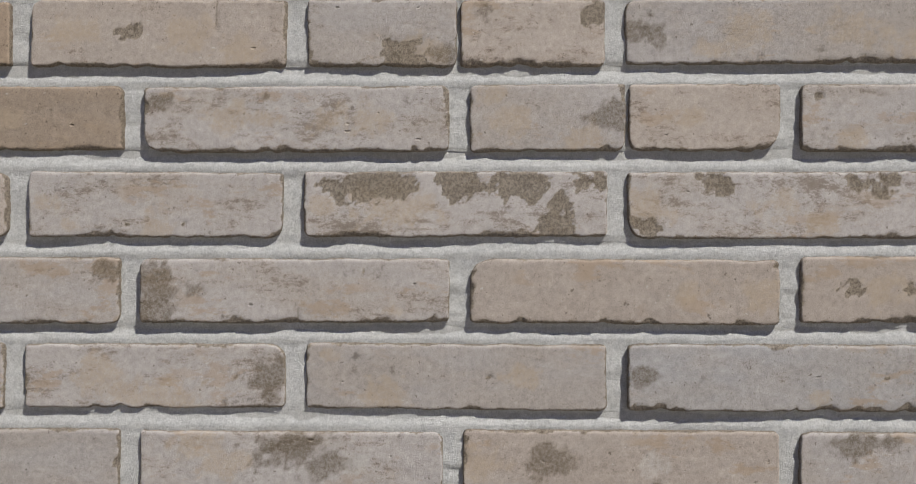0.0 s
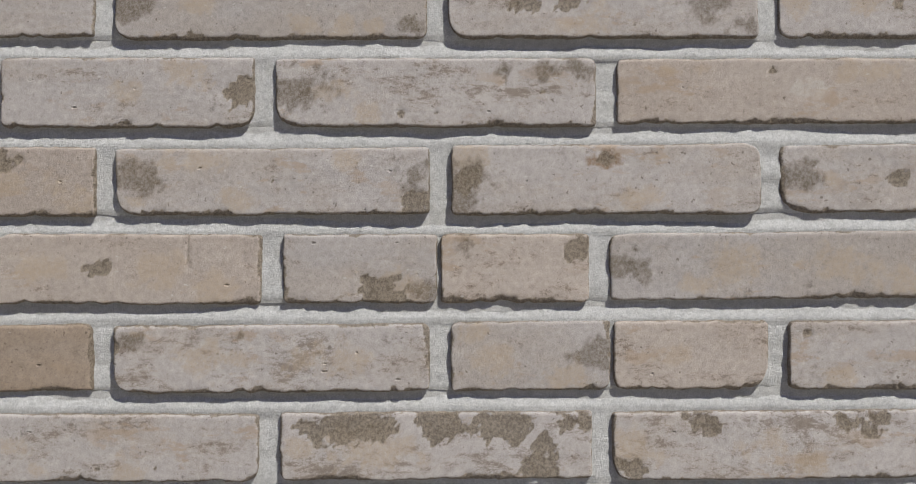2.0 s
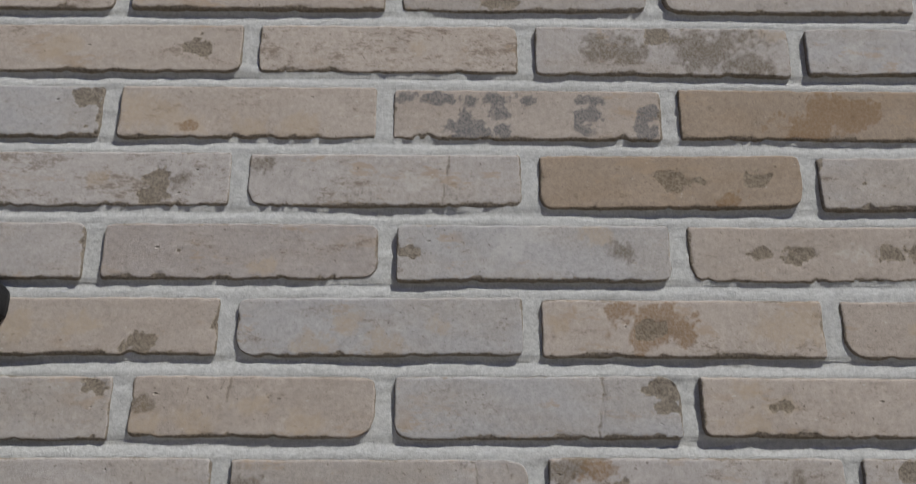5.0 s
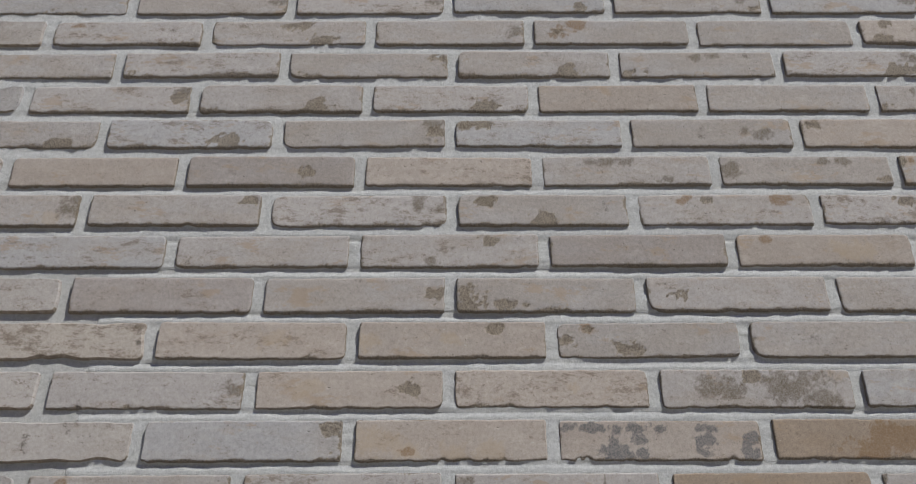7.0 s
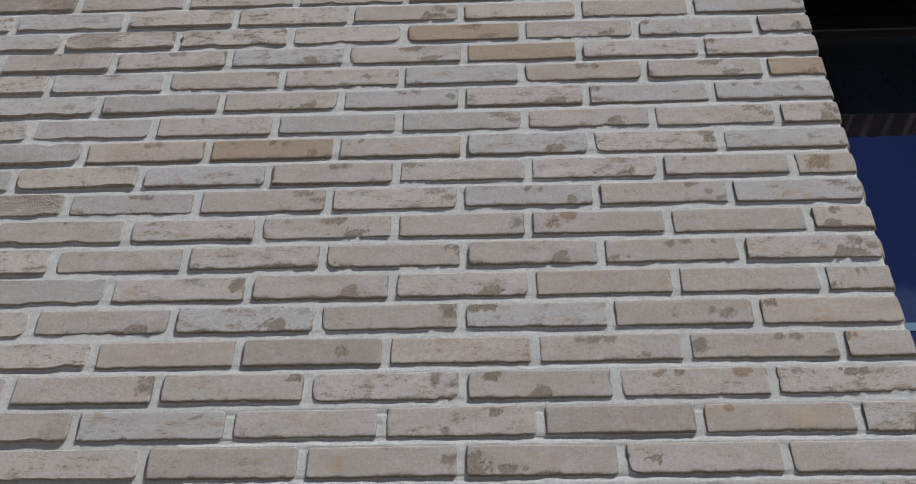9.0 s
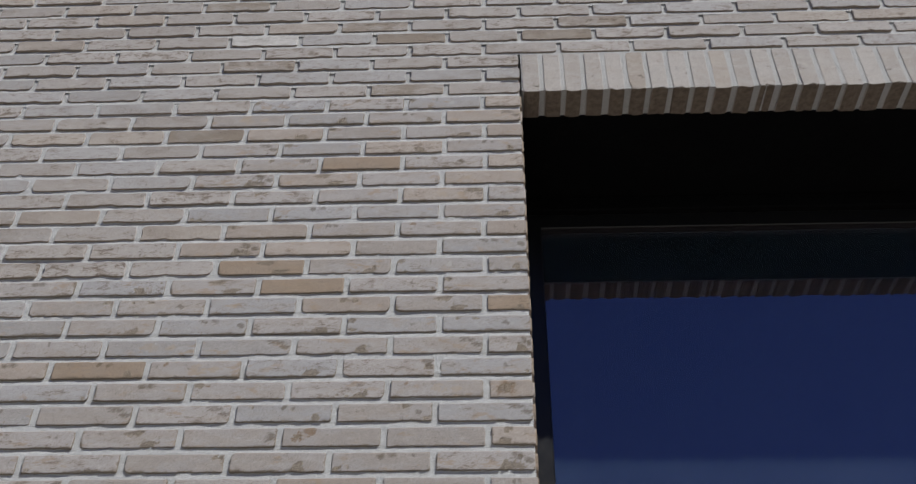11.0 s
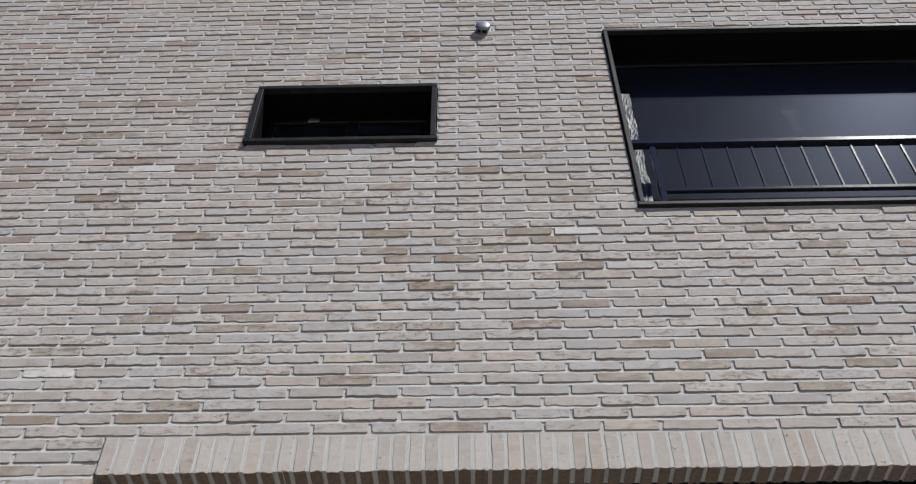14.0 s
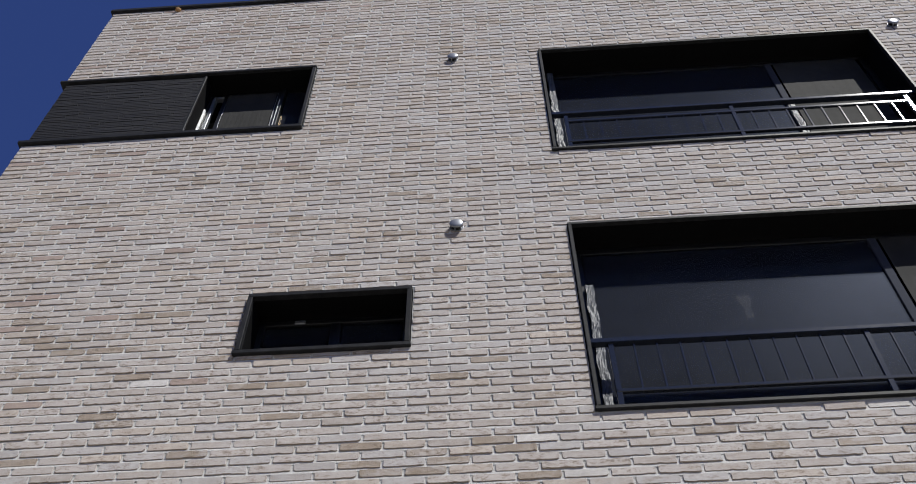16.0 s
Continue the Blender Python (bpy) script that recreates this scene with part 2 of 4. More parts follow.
def glass_material(name, tint, ior, sheen=(0.95, 0.97, 1.0), dust=0.0, veil_colour=(0.46, 0.49, 0.60)):
    """Coated double glazing: a mirror by its Fresnel share, tinted clear behind."""
    mat = bpy.data.materials.new(name)
    mat.use_nodes = True
    t = mat.node_tree
    nd, ln = t.nodes, t.links
    nd.remove(nd["Principled BSDF"])
    clear = nd.new("ShaderNodeBsdfTransparent")
    clear.inputs[0].default_value = (*tint, 1)
    gloss = nd.new("ShaderNodeBsdfGlossy")
    gloss.inputs["Roughness"].default_value = 0.0
    gloss.inputs[0].default_value = (*sheen, 1)
    fres = nd.new("ShaderNodeFresnel")
    fres.inputs["IOR"].default_value = ior
    mix = nd.new("ShaderNodeMixShader")
    ln.new(fres.outputs[0], mix.inputs[0])
    ln.new(clear.outputs[0], mix.inputs[1])
    ln.new(gloss.outputs[0], mix.inputs[2])
    haze = nd.new("ShaderNodeBsdfGlossy")
    haze.inputs["Roughness"].default_value = 0.34
    film = nd.new("ShaderNodeMixShader")
    film.inputs[0].default_value = 0.0032
    haze.inputs[0].default_value = (0.66, 0.75, 1.0, 1)
    ln.new(mix.outputs[0], film.inputs[1])
    ln.new(haze.outputs[0], film.inputs[2])
    last = film
    if dust:
        # a thin veil of building dust, wiped unevenly
        veil = nd.new("ShaderNodeBsdfDiffuse")
        veil.inputs[0].default_value = (*veil_colour, 1)
        wiped = noise_node(nd, ln, nd.new("ShaderNodeNewGeometry").outputs["Position"], 5, 5, 0.65)
        last = nd.new("ShaderNodeMixShader")
        ln.new(math_node(nd, ln, "MULTIPLY", math_node(nd, ln, "ADD", wiped, 0.5), dust), last.inputs[0])
        ln.new(film.outputs[0], last.inputs[1])
        ln.new(veil.outputs[0], last.inputs[2])
    ln.new(last.outputs[0], nd["Material Output"].inputs[0])
    return mat


GREY = ((0.370, 0.341, 0.328), (0.346, 0.303, 0.270))
TAN = ((0.376, 0.327, 0.292), (0.354, 0.300, 0.262))
BLUE = ((0.356, 0.343, 0.345), (0.352, 0.321, 0.300))
MAUVE = ((0.335, 0.300, 0.286), (0.318, 0.276, 0.250))
BROWN = ((0.300, 0.232, 0.175), (0.318, 0.258, 0.208))
PALE = ((0.50, 0.48, 0.46), (0.44, 0.42, 0.40))
brick_mats = {
    "grey": brick_material("brick_grey", *GREY),
    "tan": brick_material("brick_tan", *TAN, soot=0.2),
    "blue": brick_material("brick_bluish", *BLUE, soot=0.2),
    "brown": brick_material("brick_brown", *BROWN, soot=0.4),
    "mauve": brick_material("brick_mauve", *MAUVE, soot=0.15),
    "pale": brick_material("brick_pale", *PALE, soot=0.1),
    "soldier": brick_material("brick_soldier", (0.415, 0.382, 0.358), (0.385, 0.342, 0.308), soot=0.85, edged=False),
    "soldier_tan": brick_material("brick_soldier_tan", (0.395, 0.350, 0.312), (0.345, 0.295, 0.255), soot=0.8, edged=False),
    "half_tan": brick_material("brick_half_tan", *TAN, soot=0.1),
}
# brown fired crust, with the shade under the far bricks mixed into its colour
shaded_wall_crust = rough_material("fired_crust_shaded", (0.22, 0.178, 0.142), (0.33, 0.282, 0.238), 120, 700, 0.002)
# brown clay body, coloured darker still for the soldiers' unlit undersides
shaded_brick_body = rough_material("fired_body_shaded", (0.135, 0.105, 0.08), (0.20, 0.162, 0.128), 60, 500, 0.002)
WALL_KINDS = ("grey", "tan", "blue", "brown", "pale", "sooty", "red")
wall_mats = [brick_material("wall_brick_grey", (0.390, 0.358, 0.338), (0.358, 0.318, 0.288), soot=0.62, island=True),
             brick_material("wall_brick_tan", (0.395, 0.350, 0.312), (0.362, 0.312, 0.274), soot=0.5, island=True),
             brick_material("wall_brick_bluish", (0.376, 0.358, 0.352), (0.360, 0.332, 0.315), soot=0.4, island=True),
             brick_material("wall_brick_brown", (0.285, 0.243, 0.205), (0.335, 0.295, 0.258), soot=0.9, island=True, rough=2.0),
             brick_material("wall_brick_pale", *PALE, soot=0.2, island=True),
             brick_material("wall_brick_sooty", (0.380, 0.345, 0.320), (0.300, 0.255, 0.210), soot=1.1, island=True, rough=2.6),
             brick_material("wall_brick_reddish", (0.295, 0.235, 0.208), (0.33, 0.27, 0.235), soot=0.7, island=True)]
mortar = rough_material("mortar", (0.455, 0.454, 0.452), (0.56, 0.557, 0.552), 240, 900, 0.0028, 0.95, 0.2, 0.9)
wall_mortar = rough_material("wall_mortar", (0.405, 0.400, 0.392), (0.49, 0.483, 0.474), 240, 1100, 0.002, 0.95, 0.2, 0.9)
paving = rough_material("concrete_paving", (0.30, 0.282, 0.25), (0.36, 0.338, 0.30), 1.2, 180, 0.002)
plaster = rough_material("room_plaster", (0.5, 0.49, 0.47), (0.56, 0.55, 0.53), 2, 90, 0.0005)
pale_facade = rough_material("pale_facade", (0.66, 0.82, 0.93), (0.72, 0.86, 0.95), 0.4, 30, 0.003)
dark_facade = rough_material("dark_facade", (0.03, 0.03, 0.035), (0.045, 0.045, 0.05), 0.4, 30, 0.003)
black_casing = coated_metal("black_casing", (0.015, 0.0155, 0.017), 0.5, (0.040, 0.040, 0.042), 220, 0.0012, spec=0.085, uneven=0.1)
black_frame = coated_metal("black_frame", (0.007, 0.007, 0.008), 0.36, (0.014, 0.014, 0.014), 90, 0.0001, spec=0.35)
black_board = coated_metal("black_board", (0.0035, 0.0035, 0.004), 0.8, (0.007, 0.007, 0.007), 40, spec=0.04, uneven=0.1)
mullion_paint = coated_metal("mullion_paint", (0.030, 0.034, 0.048), 0.8, (0.05, 0.055, 0.07), 90, 0.0008, spec=0.06, uneven=0.1)
wrinkled = coated_metal("wrinkled_film", (0.050, 0.055, 0.068), 0.46, (0.13, 0.135, 0.155), 240, 0.004, spec=0.3, uneven=0.1)
rail_paint = coated_metal("rail_paint", (0.014, 0.017, 0.026), 0.125, (0.014, 0.014, 0.017), 160, 0.00001, uneven=0.05)
slate = coated_metal("black_slate", (0.011, 0.011, 0.012), 0.62, (0.024, 0.023, 0.022), 110, 0.002, spec=0.25)
vent_steel = coated_metal("vent_steel", (0.24, 0.25, 0.27), 0.42, (0.17, 0.17, 0.175), 60, 0.0002, metallic=0.7)
white_plastic = coated_metal("white_plastic", (0.75, 0.75, 0.74), 0.4, (0.65, 0.65, 0.63), 40, 0.0001)
rubber = coated_metal("black_rubber", (0.02, 0.02, 0.02), 0.6, (0.06, 0.058, 0.055), 140, 0.001)
blind_cloth = rough_material("blind_cloth", (0.013, 0.013, 0.0128), (0.023, 0.023, 0.0225), 3, 420, 0.0008)
# pale blue of a bright reflected line, given as surface colour
stripe_reflection = coated_metal("stripe_reflection", (0.10, 0.18, 0.28), 0.6, (0.13, 0.21, 0.31), 40, 0.0001, spec=0.1)
white_cloth = rough_material("white_cloth", (0.72, 0.70, 0.66), (0.80, 0.78, 0.74), 3, 420, 0.0008)
ochre = rough_material("ochre_clay", (0.28, 0.15, 0.06), (0.36, 0.22, 0.1), 30, 160, 0.004)
shop_glass = glass_material("shop_glass", (0.26, 0.30, 0.29), 2.7, (0.80, 0.66, 0.76), 0.030, (0.36, 0.58, 0.80))
flat_glass = glass_material("flat_glass", (0.36, 0.37, 0.42), 1.42, (0.34, 0.27, 0.16), 0.028, (0.36, 0.41, 0.56))


# ---- mesh helpers ----
def part(name, data, material, parent=None, label=""):
    """Links verts and faces, or a bmesh, as one mesh object under a thing or a part."""
    mesh = bpy.data.meshes.new(name)
    if isinstance(data, bmesh.types.BMesh):
        data.to_mesh(mesh)
        data.free()
    else:
        mesh.from_pydata(data[0], [], data[1])
    mesh.materials.append(material)
    ob = new(name, mesh)
    if parent:
        ob.parent = parent
    if label:
        tagged(ob, label)
    return ob


def box_bm(x0, x1, y0, y1, z0, z1, bevel=0.0, segments=1):
    bm = bmesh.new()
    bmesh.ops.create_cube(bm, size=1)
    for v in bm.verts:
        v.co = Vector((x0 + (v.co.x + 0.5) * (x1 - x0), y0 + (v.co.y + 0.5) * (y1 - y0), z0 + (v.co.z + 0.5) * (z1 - z0)))
    if bevel:
        bmesh.ops.bevel(bm, geom=bm.edges[:], offset=bevel, segments=segments, affect="EDGES", profile=0.6)
    return bm


def lathe_bm(profile, centre, n=32):
    """A body turned about a level axis that points at -y from centre. profile: (radius, distance out)."""
    bm = bmesh.new()
    rings = []
    for r, d in profile:
        rings.append([bm.verts.new((centre[0] + r * math.cos(2 * math.pi * k / n), centre[1] - d, centre[2] + r * math.sin(2 * math.pi * k / n))) for k in range(n)])
    for a, b in zip(rings, rings[1:]):
        for k in range(n):
            bm.faces.new((a[k], a[(k + 1) % n], b[(k + 1) % n], b[k]))
    bm.faces.new(rings[-1])
    bm.faces.new(rings[0][::-1])
    bmesh.ops.recalc_face_normals(bm, faces=bm.faces)
    return bm


def thing(name, at, label, category, group="", kind=""):
    e = new(name)
    e.location = at
    e.empty_display_size = 0.1
    return tagged(e, label, category, group, kind)


def under(ob, parent):
    """Parents without moving."""
    bpy.context.view_layer.update()
    ob.parent = parent
    ob.matrix_parent_inverse = parent.matrix_world.inverted()
    return ob


def lattice(x, z, seed):
    """Smooth value noise from -1 to 1 over arrays."""
    xi, zi = np.floor(x), np.floor(z)
    fx, fz = x - xi, z - zi
    fx, fz = fx * fx * (3 - 2 * fx), fz * fz * (3 - 2 * fz)

    def h(i, k):
        q = np.sin(i * 127.1 + k * 311.7 + seed * 74.7) * 43758.5453
        return (q - np.floor(q)) * 2 - 1

    return (h(xi, zi) * (1 - fx) + h(xi + 1, zi) * fx) * (1 - fz) + (h(xi, zi + 1) * (1 - fx) + h(xi + 1, zi + 1) * fx) * fz


def fbm(x, z, seed, octaves=4, gain=0.55):
    total, amp, top = 0.0, 1.0, 0.0
    for k in range(octaves):
        total = total + amp * lattice(x * 2 ** k, z * 2 ** k, seed + 3.1 * k)
        top += amp
        amp *= gain
    return total / top * 1.6


def ease(v, lo, hi):
    q = np.clip((v - lo) / (hi - lo), 0, 1)
    return q * q * (3 - 2 * q)


STAINS = {"s": 1, "o": 2, "u": 3, "k": 4, "w": 5}


def fired_brick(length, height, seed, marks="", broken="", fine=0.002, depth=0.022, worn=1.0):
    """One hand-struck brick centred on its face, with a crumbled lower arris and flaked spots.
    marks: words of kind (f flaked, c crack, p pit, or a stain), column a to i, band 1 to 3 from the top, size 1 to 5.
    Returns the mesh; wear holds bare clay, soot and ochre, stain holds umber, ink and lime."""
    rng = random.Random(seed)
    sd = rng.uniform(0, 90)
    hx, hz = length / 2, height / 2
    near = (0.0, 0.0006, 0.0013, 0.0022, 0.0034, 0.005) if fine < 0.003 else (0.0, 0.0011, 0.0028, 0.006)

    def stops(half, cell):
        inner = 2 * (half - near[-1])
        n = max(2, round(inner / cell))
        return np.array([-half + d for d in near] + [-half + near[-1] + inner * k / n for k in range(1, n)] + [half - d for d in reversed(near)])

    su, sv = stops(hx, fine), stops(hz, fine * 1.25)
    radius = [rng.uniform(0.002, 0.0045) if rng.random() < 0.7 else rng.uniform(0.005, 0.010) for _ in range(4)]
    for k in broken:
        radius[int(k)] = rng.uniform(0.013, 0.018)
    radius = [min(q, hz * 0.7, hx * 0.7) for q in radius]

    def corner(dist, r):
        q = np.clip(r - (0.29 * r + np.clip(dist, 0, None) * 0.71), 0, None)
        return r - np.sqrt(np.maximum(r * r - q * q, 0))

    def edge(along, a, b, half, salt, wob):
        e = wob * (0.9 + fbm(along * 55 + 9, along * 0 + salt, sd, 4)) + 0.0004 * lattice(along * 420, along * 0 + salt, sd)
        return np.maximum(e, 0) + np.maximum(corner(along + half, a), corner(half - along, b))

    low = edge(su, radius[3], radius[0], hx, 1.5, 0.0007)
    top = edge(su, radius[2], radius[1], hx, 4.5, 0.0006)
    left = edge(sv, radius[3], radius[2], hz, 7.5, 0.0006)
    right = edge(sv, radius[0], radius[1], hz, 11.5, 0.0006)
    for _ in range(rng.choice((1, 2, 3, 4, 5))):
        c, w, d = rng.uniform(-hx, hx), rng.uniform(0.002, 0.005), rng.uniform(0.0006, 0.0020)
        low += d * np.exp(-((su - c) / w) ** 2)
    U, V = np.meshgrid(su, sv)
    X = (-hx + left)[:, None] * (hx - U) / (2 * hx) + (hx - right)[:, None] * (U + hx) / (2 * hx)
    Z = (-hz + low)[None, :] * (hz - V) / (2 * hz) + (hz - top)[None, :] * (V + hz) / (2 * hz)
    dl, dr, db, dt = U + hx, hx - U, V + hz, hz - V
    Y = 0.00035 * fbm(U * 28, V * 45, sd + 5, 3)
    bare = np.zeros_like(U)
    for d, b in ((dl, 0.0016), (dr, 0.0016), (db, 0.0017), (dt, 0.0028)):
        q = 1 - np.clip(d / b, 0, 1)
        Y += b * (1 - np.sqrt(1 - q * q * 0.98))
    rough_in = fbm(U * 260, V * 260, sd + 8, 4, 0.7)
    grain = fbm(U * 90, V * 90, sd + 2, 4)
    for d, along, reach, sink, bias, salt in ((db, U, 0.0042, 0.0020, 0.30, 21), (dl, V, 0.0050, 0.0022, 0.0, 27), (dr, V, 0.0052, 0.0020, 0.02, 33), (dt, U, 0.0034, 0.0012, -0.18, 39)):
        wide = reach * worn * np.clip(fbm(along * 26, along * 0 + salt, sd, 7, 0.85) + bias + rng.uniform(-0.12, 0.18), 0.0, 1) + 0.0006
        a = np.clip((wide * (1 + 0.5 * grain) - d) / wide, 0, 1)
        Y += a ** 0.8 * sink * np.clip(wide / 0.004, 0.2, 1.2) * (0.8 + 0.45 * rough_in)
        bare = np.maximum(bare, ease(a, 0.02, 0.35))
    layers = {k: np.zeros_like(U) for k in STAINS.values()}
    for word in marks.split():
        cx = -hx + length * ("abcdefghi".index(word[1]) + 0.5) / 9
        cz = hz * (2 - int(word[2])) * 0.62
        size = int(word[3])
        warp = fbm(U * 80 + cx * 50, V * 80, sd + 13, 5, 0.75)
        if word[0] == "c":
            line = np.abs(U - cx + 0.004 * (V / hz) * math.sin(sd) + 0.0004 * warp) < fine * 0.55
            cut = line * ease(np.abs(V - cz), 0.008 * size, 0.004 * size)
            layers[1] = np.maximum(layers[1], cut * 0.8)
            Y += 0.0005 * cut
            continue
        rx, rz = (0.008, 0.012, 0.018, 0.026, 0.036)[size - 1], (0.005, 0.008, 0.013, 0.018, 0.023)[size - 1]
        if word[0] == "p":
            rx, rz = 0.0023 * size, 0.0020 * size
        inside = 1.15 - np.hypot((U - cx) / rx, (V - cz) / rz) + (0.45 if word[0] == "p" else 0.95) * warp
        if word[0] in "fp":
            m = ease(inside, 0.0, 0.30 if word[0] == "f" else 0.6)
            Y += m * ((0.0006 + 0.0007 * rough_in) if word[0] == "f" else 0.0013)
            bare = np.maximum(bare, m)
        else:
            k = STAINS[word[0]]
            layers[k] = np.maximum(layers[k], ease(inside, -0.25, 0.85))
    rows_n, cols_n = U.shape
    ring = [(0, i) for i in range(cols_n)] + [(k, cols_n - 1) for k in range(1, rows_n)] + [(rows_n - 1, i) for i in range(cols_n - 2, -1, -1)] + [(k, 0) for k in range(rows_n - 2, 0, -1)]
    ids = np.array([k * cols_n + i for k, i in ring])
    front = np.stack([X.ravel(), Y.ravel(), Z.ravel()], 1)
    back = front[ids].copy()
    back[:, 1] = depth
    g = np.arange(rows_n * cols_n).reshape(rows_n, cols_n)
    quads = np.stack([g[:-1, :-1], g[:-1, 1:], g[1:, 1:], g[1:, :-1]], -1).reshape(-1, 4)
    bk = len(front) + np.arange(len(ids))
    skirt = np.stack([ids, bk, np.roll(bk, -1), np.roll(ids, -1)], -1)
    me = bpy.data.meshes.new("brick")
    me.from_pydata(np.concatenate([front, back]).tolist(), [], np.concatenate([quads, skirt]).tolist())
    me.polygons.foreach_set("use_smooth", np.ones(len(me.polygons), dtype=bool))
    ends = np.ones(len(ids))
    for title, trio in (("wear", (bare, layers[1], layers[2])), ("stain", (layers[3], layers[4], layers[5]))):
        vec = np.stack([np.concatenate([q.ravel(), ends if q is bare else ends * 0]) for q in trio], 1)
        me.attributes.new(title, "FLOAT_VECTOR", "POINT").data.foreach_set("vector", vec.ravel().astype(np.float32))
    return me


def brick_data(length, height, rng, depth=0.022):
    """One brick centred on its face: rounded, chipped outline, a broken arris, sides that run into the bed."""
    r = [rng.uniform(0.0015, 0.005) if rng.random() < 0.72 else rng.uniform(0.006, 0.012) for _ in range(4)]
    r = [q * 1.3 + 0.0015 for q in r]
    r = [min(q, height * 0.35, length * 0.35) for q in r]
    hx, hz = length / 2, height / 2
    nl, nh, nc = 13, 2, 3
    pts = []
    corners = ((hx, -hz, -90, r[0]), (hx, hz, 0, r[1]), (-hx, hz, 90, r[2]), (-hx, -hz, 180, r[3]))
    for k, (cx, cz, a0, rr) in enumerate(corners):
        ox, oz = cx - math.copysign(rr, cx), cz - math.copysign(rr, cz)
        for j in range(nc):
            a = radians(a0 + 90 * j / (nc - 1))
            pts.append((ox + rr * math.cos(a), oz + rr * math.sin(a), math.cos(a), math.sin(a)))
        nx, nz, na, nr = corners[(k + 1) % 4]
        ex, ez = nx - math.copysign(nr, nx), nz - math.copysign(nr, nz)
        a = radians(a0 + 90)
        sx, sz = ox + rr * math.cos(a), oz + rr * math.sin(a)
        tx, tz = (ex + nr * math.cos(a), ez + nr * math.sin(a))
        n = nl if k in (1, 3) else nh
        for j in range(1, n + 1):
            f = j / (n + 1) + (rng.uniform(-0.3, 0.3) / (n + 1))
            pts.append((sx + (tx - sx) * f, sz + (tz - sz) * f, math.cos(a), math.sin(a)))
    n = len(pts)
    chips = []
    for _ in range(rng.randint(1, 5)):
        low = rng.random() < 0.65
        c = (rng.uniform(-hx, hx), -hz) if low else (rng.choice((-hx, hx)), rng.uniform(-hz, hz)) if rng.random() < 0.6 else (rng.uniform(-hx, hx), hz)
        chips.append((c[0], c[1], rng.uniform(0.006, 0.016), rng.uniform(0.0008, 0.0042)))
    ph = rng.uniform(0, 6)
    sag = (0.0001, 0.0005)
    wave = [(rng.uniform(*sag), rng.uniform(20, 75), rng.uniform(0, 6)) for _ in range(3)]
    verts = []
    inset = []
    for x, z, ax, az in pts:
        d = rng.uniform(0, 0.0008) + 0.00025 * math.sin(x * 60 + ph)
        if az < -0.7:
            d += sum(a * math.sin(f * x + q) for a, f, q in wave) * 0.6
        for cx, cz, w, dep in chips:
            q = ((x - cx) ** 2 + (z - cz) ** 2) / (w * w)
            if q < 4:
                d += dep * math.exp(-q)
        x, z = x - ax * d, z - az * d
        b = rng.uniform(0.0008, 0.0022) + 0.5 * max(0.0, d - 0.0006)
        verts.append((x - ax * b, 0.0, z - az * b))
        inset.append((x, z, b))
    for x, z, b in inset:
        verts.append((x, 0.0009 + b * 0.7, z))
    for x, z, b in inset:
        verts.append((x, depth, z))
    faces = [tuple(range(n))]
    for k in range(n):
        m = (k + 1) % n
        faces.append((k, n + k, n + m, m))
        faces.append((n + k, 2 * n + k, 2 * n + m, n + m))
    return verts, faces


def resized(data, size, to):
    """Moves the halves of a piece apart, so that corners keep their shape."""
    if to[0] < 0.8 * size[0] or to[1] < 0.8 * size[1]:
        kx, kz = to[0] / size[0], to[1] / size[1]
        return [(x * kx, y, z * kz) for x, y, z in data[0]]
    dx, dz = (to[0] - size[0]) / 2, (to[1] - size[1]) / 2
    return [(x + (dx if x > 0 else -dx), y, z + (dz if z > 0 else -dz)) for x, y, z in data[0]]


# ---- the facade's plan ----
P, C, J, Z0 = 0.24, 0.0633, 0.006, 1.6
BRICK_L, BRICK_H = 0.226, 0.0495
LEFT, RIGHT, TOP = -2.105, 8.2, 11.33
SHOP = (0.0, 4.8, 0.45, 3.597)
LINTEL = (0.0, 4.8, 3.597, 3.786)
FLAT_LOW = (2.39, 5.43, 5.19, 6.967)
FLAT_UP = (2.375, 5.43, 7.962, 9.752)
SMALL = (0.242, 1.322, 5.785, 6.352)
CORNER = (LEFT, 0.302, 8.552, 9.706)
HOLES = (SHOP, LINTEL, FLAT_LOW, FLAT_UP, SMALL, CORNER)
CUTS = ((SHOP[0], SHOP[1], SHOP[2], LINTEL[3]), FLAT_LOW, FLAT_UP, SMALL, CORNER)


